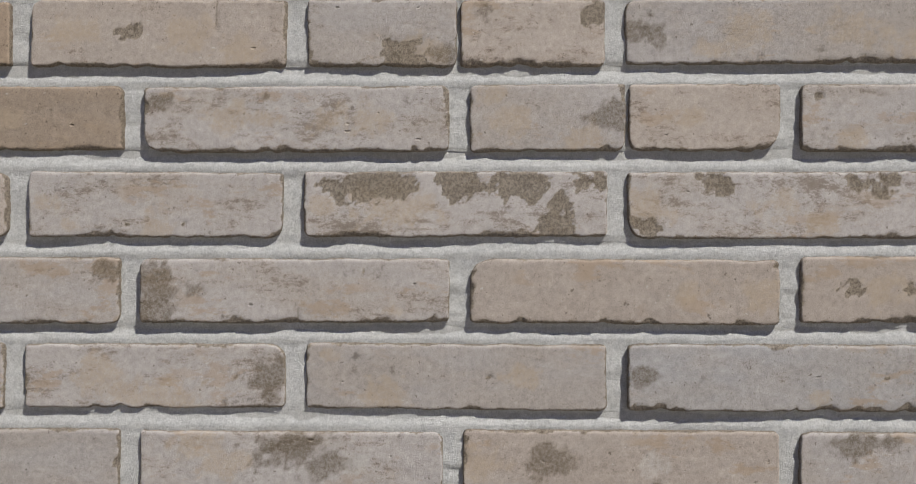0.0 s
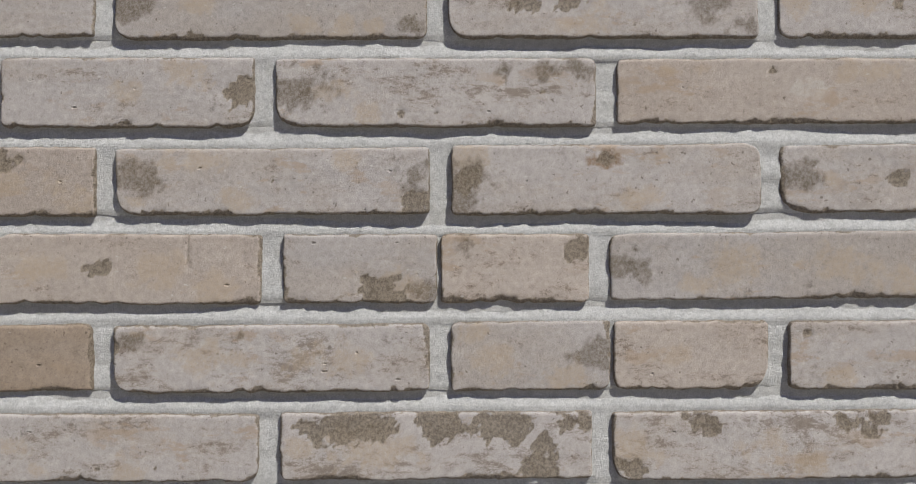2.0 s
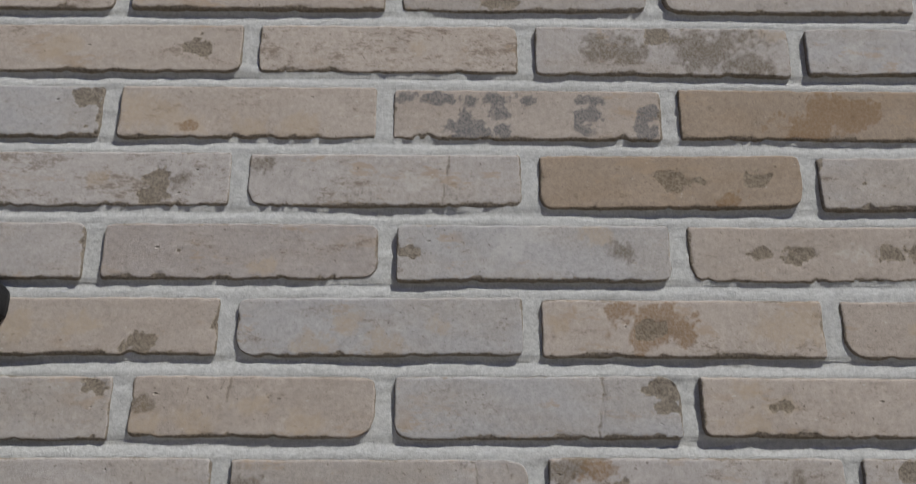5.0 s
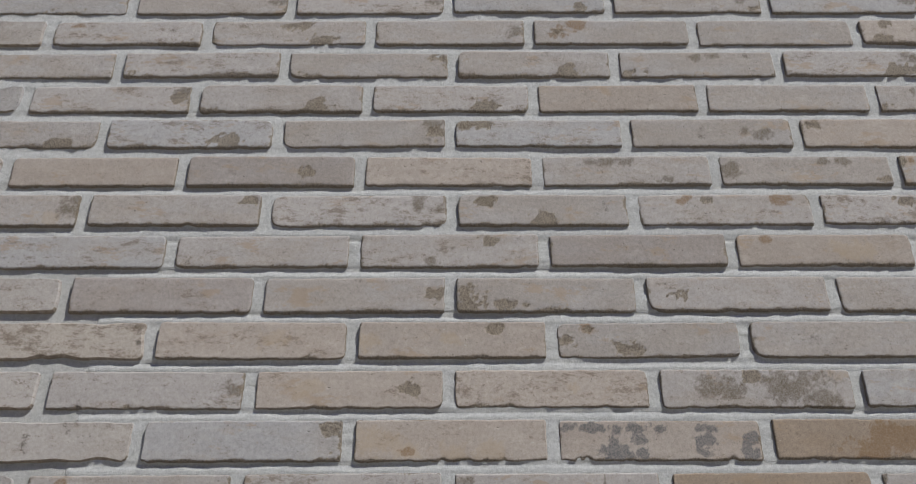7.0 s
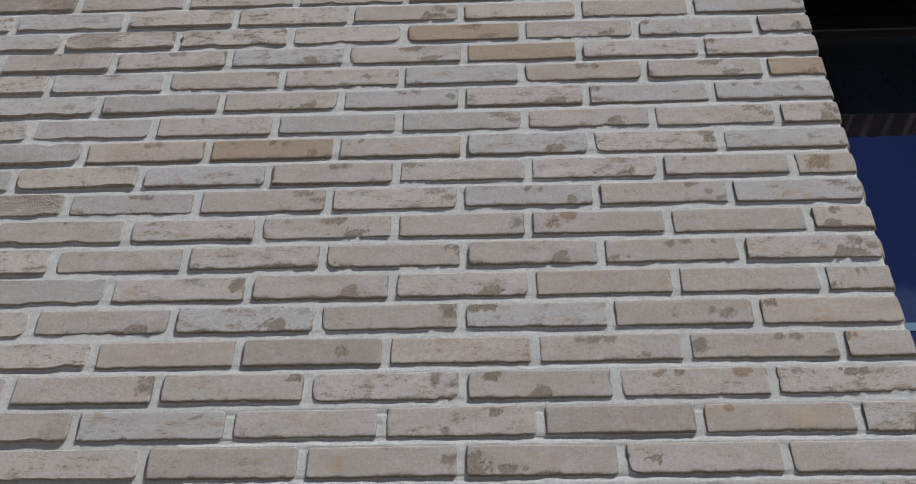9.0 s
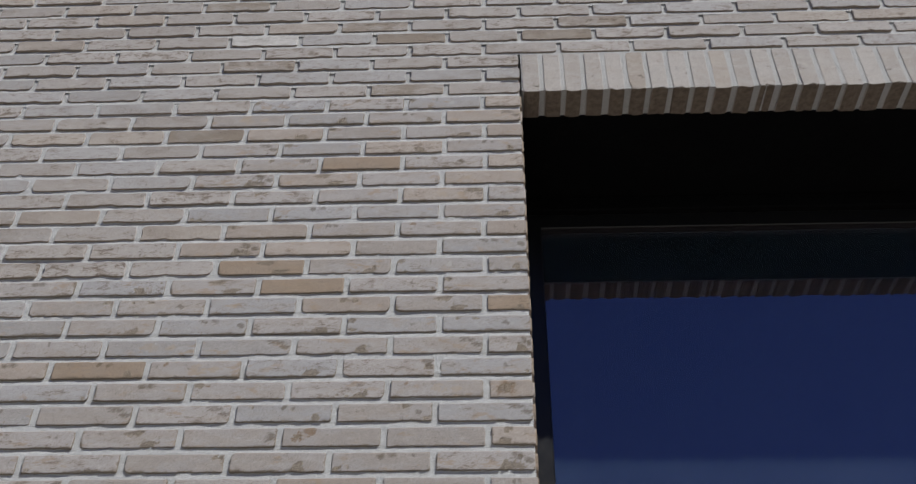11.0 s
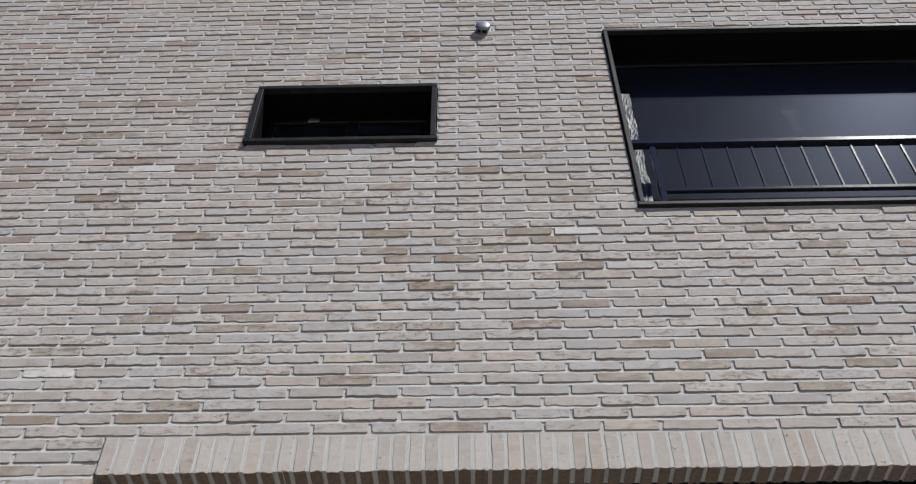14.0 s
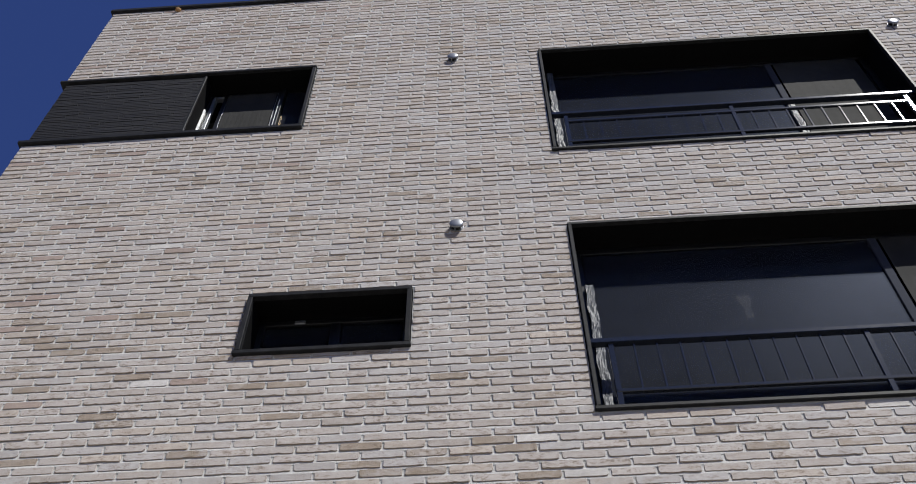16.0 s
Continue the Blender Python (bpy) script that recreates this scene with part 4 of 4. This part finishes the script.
under(part("bead", box_bm(-0.562, -0.558, 0.192, 0.199, cz0 + 0.06, 9.62, 0.001), vent_steel), corner)
under(part("bead", box_bm(-0.088, -0.084, 0.192, 0.199, cz0 + 0.06, 9.62, 0.001), vent_steel), corner)
under(part("mullion", box_bm(-0.043, -0.018, 0.17, 0.25, cz0 + 0.051, cz1 - 0.043, 0.003), black_frame), corner)
under(part("white_strip", box_bm(-0.05, -0.044, 0.172, 0.19, cz0 + 0.06, 9.45, 0.001), white_plastic), corner)
pane_of(corner, -0.555, -0.09, cz0 + 0.096, 9.61, 0.215, flat_glass)
pane_of(corner, -0.018, cx1 - 0.034, cz0 + 0.055, cz1 - 0.045, 0.225, flat_glass)
blind(-0.552, -0.095, cz0 + 0.075, 9.61, 0.190, "dark grey woven roller screen lowered before the corner window")


def pleated_blind(x0, x1, z0, z1, y, pleats):
    b = thing("pleated_blind", ((x0 + x1) / 2, y, z0), "pale pleated blind half lowered behind the glass", "blind")
    verts, faces = [], []
    for k in range(2 * pleats + 1):
        z = z1 - (z1 - z0) * k / (2 * pleats)
        d = 0.022 if k % 2 else 0.0
        verts += [(x0, y + d, z), (x1, y + d, z), (x0, y + d + 0.003, z), (x1, y + d + 0.003, z)]
    for k in range(2 * pleats):
        a, c = 4 * k, 4 * k + 4
        faces += [(c, c + 1, a + 1, a), (a + 2, a + 3, c + 3, c + 2)]
    under(part("cloth", (verts, faces), white_cloth), b)
    under(part("hem_bar", box_bm(x0, x1, y - 0.004, y + 0.026, z0 - 0.016, z0 - 0.001, 0.003), white_plastic), b)
    return b


pleated_blind(-0.012, cx1 - 0.04, 9.18, 9.655, 0.236, 7)

# ---- wall vents ----
def wall_vent(x, z):
    v = thing("wall_vent", (x, 0, z), "round grey metal vent cap standing out of the brick wall", "vent", "wall vents")
    under(part("base_ring", lathe_bm(((0.050, -0.02), (0.050, 0.003), (0.047, 0.005), (0.040, 0.005)), (x, 0, z)), vent_steel), v)
    under(part("throat", lathe_bm(((0.037, 0.0), (0.037, 0.034)), (x, 0, z), 24), black_frame), v)
    for k in range(6):
        a = 2 * math.pi * (k + 0.25) / 6
        cx, cz = x + 0.042 * math.cos(a), z + 0.042 * math.sin(a)
        under(part("rib", lathe_bm(((0.004, 0.003), (0.004, 0.035)), (cx, 0, cz), 8), vent_steel), v)
    cap = under(part("cap", lathe_bm(((0.040, 0.033), (0.049, 0.034), (0.0505, 0.037), (0.048, 0.042), (0.040, 0.047), (0.025, 0.0505), (0.010, 0.052), (0.002, 0.0522)), (x, 0, z)), vent_steel, label="domed pale steel cap"), v)
    smooth(cap)
    return v


wall_vent(1.611, 7.008)
wall_vent(1.579, 9.69)
wall_vent(5.665, 9.83)

# ---- dark post at the wall's foot ----
post = thing("downpipe", (-0.935, -0.03, 0), "black rubber-capped metal downpipe against the brick wall", "pipe")
under(part("pipe", box_bm(-0.98, -0.895, -0.045, -0.002, 0.0, 1.604, 0.012, 3), rubber), post)
under(part("cap", box_bm(-0.983, -0.889, -0.049, 0.004, 1.601, 1.632, 0.011, 3), black_casing, label="folded black cap"), post)
nest = part("clay_lump", lathe_bm(((0.010, -0.01), (0.024, 0.004), (0.030, 0.016), (0.02, 0.032), (0.008, 0.038)), (-1.39, 0, 11.285), 9), ochre)
for v in nest.data.vertices:
    v.co += Vector((noise.noise(v.co * 60), noise.noise(v.co * 55 + Vector((3, 0, 0))), noise.noise(v.co * 50 + Vector((0, 7, 0))))) * 0.016
tagged(nest, "small ochre clay lump stuck below the roof coping", "nest")

# ---- bricks ----
rng = random.Random(11)
# the bricks that the walk passes nearest, course by course: place along the bond, clay, marks
NEAR = {
    -11: "-3.5 grey sa23; -2.5 grey oc22; -1.5 tan; -0.5 grey",
    -10: "-4 grey oa12; -3 grey se14 sf23 ob13 oc23 wg22; -2 tan oa23 sc23 wf22 pf31; -1 grey sb13 sc12",
    -9: "-3.5 grey si23 si32 oe33 of33 oc23 od33; -2.5 grey oa11 oc33 pf21 og22; -1.5 blue sa22 ph21 of31",
    -8: "-4 grey si12 pi11; -3 grey sa24 sa34 ce31 pg11 oh31; -2 half_tan oi23 og22; -1 tan fb22 oc23 fd21 wf22",
    -7: "-4.5 tan; -3.5 grey pd31 pf31 oe32 oa22 ob31; -2.5 grey fb13 fc13 fe13 fg13 fh22 fh33 fi12 oa22 od23 oc24; -1.5 grey fc12 oa23 fa31 fg11 fh12 oe23 of32",
    -6: "-4 brown of22; -3 grey sa12 oc23 od22 of23 og23 sd11; -2 split; -1 grey pa12 ob32",
    -5: "-4.5 brown; -3.5 tan of23 cg12 fd21 oh33 ob23; -2.5 split; -1.5 grey sa23 oc32 od23 og23 oi33 oh22",
    -4: "-4 tan oi33 fg12 og23; -3 grey sa23 oa31 ob12 oc12 od32 pe21 og12 si23 fi32; -2 grey sa23 sa33 fa22 ue12 ue12 fe11 of32 oa13; -1 grey sa23 ob21 fd21",
    -3: "-3.5 grey fi22 oi22 oe22 og13; -2.5 grey sa24 sa22 cg12 sg11 sh12 si12 pe31 pd32 ph21 oc32 ob22; -1.5 tan ob11 oc11 og12 oh12 wf22 pe11",
    -2: "-4 grey fa31 oc22; -3 grey sa23 of32 og32 ch12 ci11 oh31 si32 oc22; -2 grey sa13 ub12 fc22 fd21 oe33 sh23 si32 od31; -1 grey fb12 oa22 fd21 oc22",
    -1: "-4.5 grey fi12; -3.5 half_tan sa22 cd12 oe22 oc33 og33 oa33; -2.5 blue fi12 fi21 cg12 cg32; -1.5 tan ob12 oc22 ob33 si13 sh12 fc21",
    0: "-4 half_tan fg32 oc23 oe23; -3 blue oc33 od22 oe33 og22; -2 tan uc12 ud24 ud13 ue23 fd22 oh23 oi24 oa22; -1 half_tan oc22",
    1: "-4.5 grey sa22; -3.5 mauve of32 pc21; -2.5 blue fa21 sh22 og12 wd23 we12; -1.5 tan fc21 fd22 fg22 fh22 wf22",
    2: "-4 grey fg22 fg32 sh22 oe22; -3 grey cg12 cg32 sa12 wf22; -2 brown fe22 ff21 fh22 ue22 ug32; -1 grey pb21",
    3: "-4.5 blue fi12 pi31; -3.5 tan oa24 oc33 oe33 og33 ob23 uc31; -2.5 tan ka12 kb12 kc12 kd12 ke12 kd22 kd32 kc33 kg12 kg22 kg32 ki22 ki32; -1.5 brown uf24 ue34 ug23",
    4: "-5 grey si23; -4 tan fh22 oc23 ph11; -3 half_tan of22; -2 grey sc24 sd23 sf24 sg25 sh33 fe12 oi12; -1 blue wb22",
    5: "-5.5 tan; -4.5 half_tan of23; -3.5 tan oa23 oe22 fg12; -2.5 grey fa22 fb11 ub12 fd33; -1.5 grey",
    6: "-6 grey; -5 mauve; -4 grey pi31 fi22; -3 grey fa33 fa23 pa32 fc32 pc31 pd32; -2 grey fb22; -1 grey",
    7: "-5.5 blue; -4.5 grey; -3.5 grey sd32 se22 fg12; -2.5 mauve; -1.5 tan og24 ub11 of23",
    8: "-3 grey fb12 sb12 fe33; -2 grey uc12 fd11 uh12; -5 grey fi12; -6 grey si13 si23 oh33",
    9: "-5.5 tan; -4.5 mauve fg22; -3.5 half_tan pi31; -2.5 grey sc12 sd12 se12 sg32; -1.5 grey sa23 sf12 sg12 fi31",
    10: "-3 blue fa12 fb12 sa12; -2 grey sg22 sh23; -1 tan fa12",
    11: "-2.5 tan pc11; -1.5 grey; -5.5 grey si12 fi22", 13: "-3.5 grey si23; -2.5 grey ub23 uc12 fb22; -1.5 grey; -0.5 tan fc32 fd12",
    15: "-0.5 tan ud24 ue23 fd23", 14: "-2 grey fg12 sh22 fi32", 20: "-3 brown", 27: "-0.5 half_tan; -2.5 brown", 29: "-0.5 half_tan", 31: "-0.5 half_tan"}
FAR = {35: "5.5 sooty 8.5 tan", 36: "-2 brown", 37: "4.5 tan", 39: "1.5 blue 8.5 sooty", 40: "-2 pale 0 blue 4 sooty", 41: "-0.5 blue 9.5 blue", 43: "3.5 blue", 44: "5 sooty",
       45: "1.5 sooty", 46: "1 brown 4 tan 8 brown", 48: "5 brown", 50: "2 blue", 54: "7 brown 8 pale", 57: "-1.5 tan", 61: "6.5 tan", 62: "1 brown 6 brown", 63: "-1.5 pale",
       69: "-4.5 brown", 70: "-5 brown", 72: "-6 red", 76: "-6 red", 78: "6 brown", 79: "6.5 tan", 101: "-3.5 brown", 106: "2 brown"}
near_kind = {(row, float(w[0])): w[1] for row, text in FAR.items() for w in zip(text.split()[::2], text.split()[1::2])}
near_marks = {}
for row, text in NEAR.items():
    for one in text.split(";"):
        at, clay, *words = one.split()
        near_kind[row, float(at)], near_marks[row, float(at)] = clay, " ".join(words)


# corners that are broken off: 0 low right, 1 top right, 2 top left, 3 low left
CHIPPED = {(-6, -3): "3", (-6, -2): "0", (1, -3.5): "0", (-1, -3.5): "0", (-1, -2.5): "31", (-3, -2.5): "3", (-3, -3.5): "0", (-4, -3): "3", (-4, -1): "3", (-2, -2): "3",
           (-8, -2): "2", (-7, -1.5): "3", (-2, -3): "1", (0, -3): "3", (2, -3): "3", (2, -2): "0", (1, -1.5): "3", (5, -1.5): "3", (6, -2): "3", (0, -1): "3"}


def pick(r, x, z):
    if z > 5.2 and x < 0.6:
        return r.choices(("grey", "tan", "blue", "brown", "pale", "sooty", "red"), (62, 12, 10, 4, 0.5, 9, 3))[0]
    return r.choices(("grey", "tan", "blue", "brown", "pale", "sooty"), (58, 9, 24, 1.8, 0.3, 7))[0]


def spans(z0, z1):
    """The stretches of a course that no opening takes, with the parts of its height that are left."""
    zm = (z0 + z1) / 2
    free = [(LEFT, RIGHT)]
    for a, b, c, d in HOLES:
        if c < zm < d:
            cut = []
            for p, q in free:
                if a > p:
                    cut.append((p, min(q, a)))
                if b < q:
                    cut.append((max(p, b), q))
            free = [s for s in cut if s[1] - s[0] > 0.02]
    return free


pool_far = [brick_data(BRICK_L, BRICK_H, random.Random(500 + k)) for k in range(48)]
# marks that turn up by chance on the bricks further up
CHANCE = ("si22", "sa22", "oc22", "oe23 og22", "fi12", "fa31", "pe31", "fg32", "sg22", "ub11", "oh33", "fd11", "wf22", "fc12 fd11", "si13 fi22", "pb12", "og23", "se12 sf12", "fh32", "cd12", "pi31", "pa32", "pi12", "pi32", "pc31", "fg33 ph31", "pa12 fa12", "pi33", "pa33 pb32", "pi13", "pe32 pg31", "sb12 sc12", "sh13 si22", "fe12 ff12")


def chance_marks(r):
    return " ".join(r.choice(CHANCE) for _ in range(r.choice((1, 1, 2, 2, 3))))


def chance_broken(r):
    return "".join(k for k in "0123" if r.random() < 0.07)


pool_mid = []
for k in range(44):
    mr = random.Random(900 + k)
    pool_mid.append(fired_brick(BRICK_L, BRICK_H, 900 + k, chance_marks(mr), chance_broken(mr), 0.0036, worn=1.5))

far_v, far_f, far_m = [], [], []
pieces = 0


def lay_far(x0, x1, z0, z1, kind, y=0.0, turn=None):
    """One brick of the joined rest."""
    d = pool_far[rng.randrange(len(pool_far))]
    vs = resized(d, (BRICK_L, BRICK_H), (x1 - x0, z1 - z0))
    cx, cz = (x0 + x1) / 2, (z0 + z1) / 2
    fx, fz, dy = rng.uniform(-0.010, 0.010), rng.uniform(-0.03, 0.03), y + (rng.uniform(-0.0042, 0.0012) if z0 > 4.6 else rng.uniform(-0.0030, 0.0014))
    sag = rng.uniform(-0.004, 0.004)
    flip = rng.choice((-1, 1))
    base = len(far_v)
    for a, b, c in vs:
        far_v.append((cx + a, dy + b + fx * a + fz * c, cz + c + sag * a))
    for j, f in enumerate(d[1]):
        far_f.append(tuple(base + k for k in f))
        # lower faces take the crust tone that also carries underside shade
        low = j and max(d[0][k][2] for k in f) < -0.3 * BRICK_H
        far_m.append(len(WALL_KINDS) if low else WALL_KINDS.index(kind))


def lay_near(x0, x1, z0, z1, kind, own, broken="", marks=""):
    """One brick as an object of its own."""
    global pieces
    pieces += 1
    length, height = x1 - x0, z1 - z0
    if own:
        me = fired_brick(length, height, 3000 + pieces, marks, broken, 0.002 if z0 < 1.95 else 0.003)
    else:
        me = pool_mid[rng.randrange(len(pool_mid))]
    if not me.materials:
        me.materials.append(brick_mats["grey"])
    ob = new("brick", me)
    ob.parent = wall
    ob.matrix_basis = pose((x0 + x1) / 2, rng.uniform(-0.0014, 0.0014), (z0 + z1) / 2, rng.uniform(-0.9, 0.9), rng.uniform(-0.35, 0.35), rng.uniform(-0.5, 0.5))
    if not own:
        ob.scale = (length / BRICK_L, 1, height / BRICK_H)
    ob.material_slots[0].link = "OBJECT"
    ob.material_slots[0].material = brick_mats[kind]


rows = range(-25, 155)
for m in rows:
    zc = Z0 + m * C
    z0, z1 = zc - BRICK_H / 2, zc + BRICK_H / 2
    if z0 < 0.01 or z1 > TOP - 0.005:
        continue
    shift = 0.5 if m % 2 else 0.0
    near_row = -12 <= m <= 31
    for s0, s1 in spans(z0, z1):
        edges = []
        c = -11
        while J + (c + shift) * P < s1 + P:
            x = J + (c + shift) * P
            if m < 0 and m % 2 and x < -0.7:
                x += 0.037
            col = c + shift
            edges.append((x + rng.uniform(-0.004, 0.004), col))
            c += 1
        for (xa, ca), (xb, cb) in zip(edges, edges[1:]):
            a, b = xa + 0.007, xb - 0.007
            a, b = max(a, s0 + (0.0 if s0 == LEFT else 0.012)), min(b, s1 - (0.001 if s1 in (0.0, RIGHT) else 0.012))
            if s0 == LEFT and b - s0 < 0.07:
                continue
            if s0 == LEFT and a - s0 < 0.085:
                a = s0 + rng.uniform(-0.001, 0.002)
            if b - a < 0.035:
                continue
            za, zb = z0 + rng.uniform(-0.0012, 0.0012), z1 + rng.uniform(-0.0012, 0.0012)
            for hx0, hx1, hz0, hz1 in HOLES:
                if hx0 < (a + b) / 2 < hx1:
                    if za < hz0 < zb:
                        zb = hz0 - 0.003
                    if za < hz1 < zb:
                        za = hz1 + 0.006
            if zb - za < 0.012:
                continue
            kind = near_kind.get((m, ca)) or pick(rng, a, za)
            is_near = near_row and ca > (-5.2 if m <= 6 else -6.2 if m <= 20 else -4.2) and b <= 0.01
            if is_near:
                if kind == "sooty":
                    kind = "grey"
                if kind == "split":
                    mid = (a + b) / 2 + 0.002
                    lay_near(a, mid - 0.0008, za, zb, "grey", True, "", "oc23 og33 si23 sh22 ob12" if m == -6 else "ff33 og33 oh32 si32")
                    lay_near(mid + 0.0008, b, za, zb, "half_tan", True, "0" if m == -6 else "", "od22" if m == -6 else "sb12 fi12")
                else:
                    lay_near(a, b, za, zb, kind, m <= 6 or (m, ca) in near_marks, CHIPPED.get((m, ca), ""), near_marks.get((m, ca), chance_marks(rng)))
            else:
                lay_far(a, b, za, zb, kind if kind in WALL_KINDS else "grey")
rest = bpy.data.meshes.new("bricks")
rest.from_pydata(far_v, [], far_f)
for mt in (*wall_mats, shaded_wall_crust):
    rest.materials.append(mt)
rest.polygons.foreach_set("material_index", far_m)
rest_ob = new("bricks", rest)
rest_ob.parent = wall
tagged(rest_ob, "weathered grey-beige facade bricks in stretcher bond", kind="stuff")

# bricks of the shop window's brick reveal
for m in range(-18, 32):
    zc = Z0 + m * C
    cuts = (0.112, 0.352) if m % 2 == 0 else (0.232, 0.472)
    ends = [0.004, *cuts, 0.54]
    for a, b in zip(ends, ends[1:]):
        length = b - a - 0.012
        d = brick_data(length, BRICK_H, random.Random(rng.randrange(9999)))
        me = bpy.data.meshes.new("brick")
        me.from_pydata(d[0], [], d[1])
        me.materials.append(brick_mats[rng.choice(("brown", "brown", "tan", "brown"))])
        ob = new("brick", me)
        ob.parent = wall
        ob.matrix_basis = pose(0.0015, (a + b - 0.012) / 2 + 0.001, zc, 0, 0, 90)

# soldier course over the shop window
lintel = part("lintel", box_bm(0.004, 4.8, 0.0004, 0.106, 3.607, 3.782), wall_mortar)
tagged(lintel, "soldier course of upright grey-beige bricks over the window", "lintel", kind="structure")
n = 73
for k in range(n):
    x0, x1 = 4.8 * k / n, 4.8 * (k + 1) / n
    d = brick_data(0.053, 0.179, random.Random(7000 + k), 0.108)
    me = bpy.data.meshes.new("brick")
    me.from_pydata(d[0], [], d[1])
    me.materials.append(brick_mats[rng.choice(("soldier", "soldier", "soldier", "soldier", "soldier_tan"))])
    me.materials.append(shaded_brick_body)
    # downward faces get the brown clay with underside shade in its colour
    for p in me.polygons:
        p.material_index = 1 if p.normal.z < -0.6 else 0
    ob = new("brick", me)
    ob.parent = lintel
    ob.matrix_basis = pose((x0 + x1) / 2 + rng.uniform(-0.0015, 0.0015), rng.uniform(-0.003, 0.0), 3.688, rng.uniform(-0.4, 0.4), rng.uniform(-0.6, 0.6), rng.uniform(-0.8, 0.8))
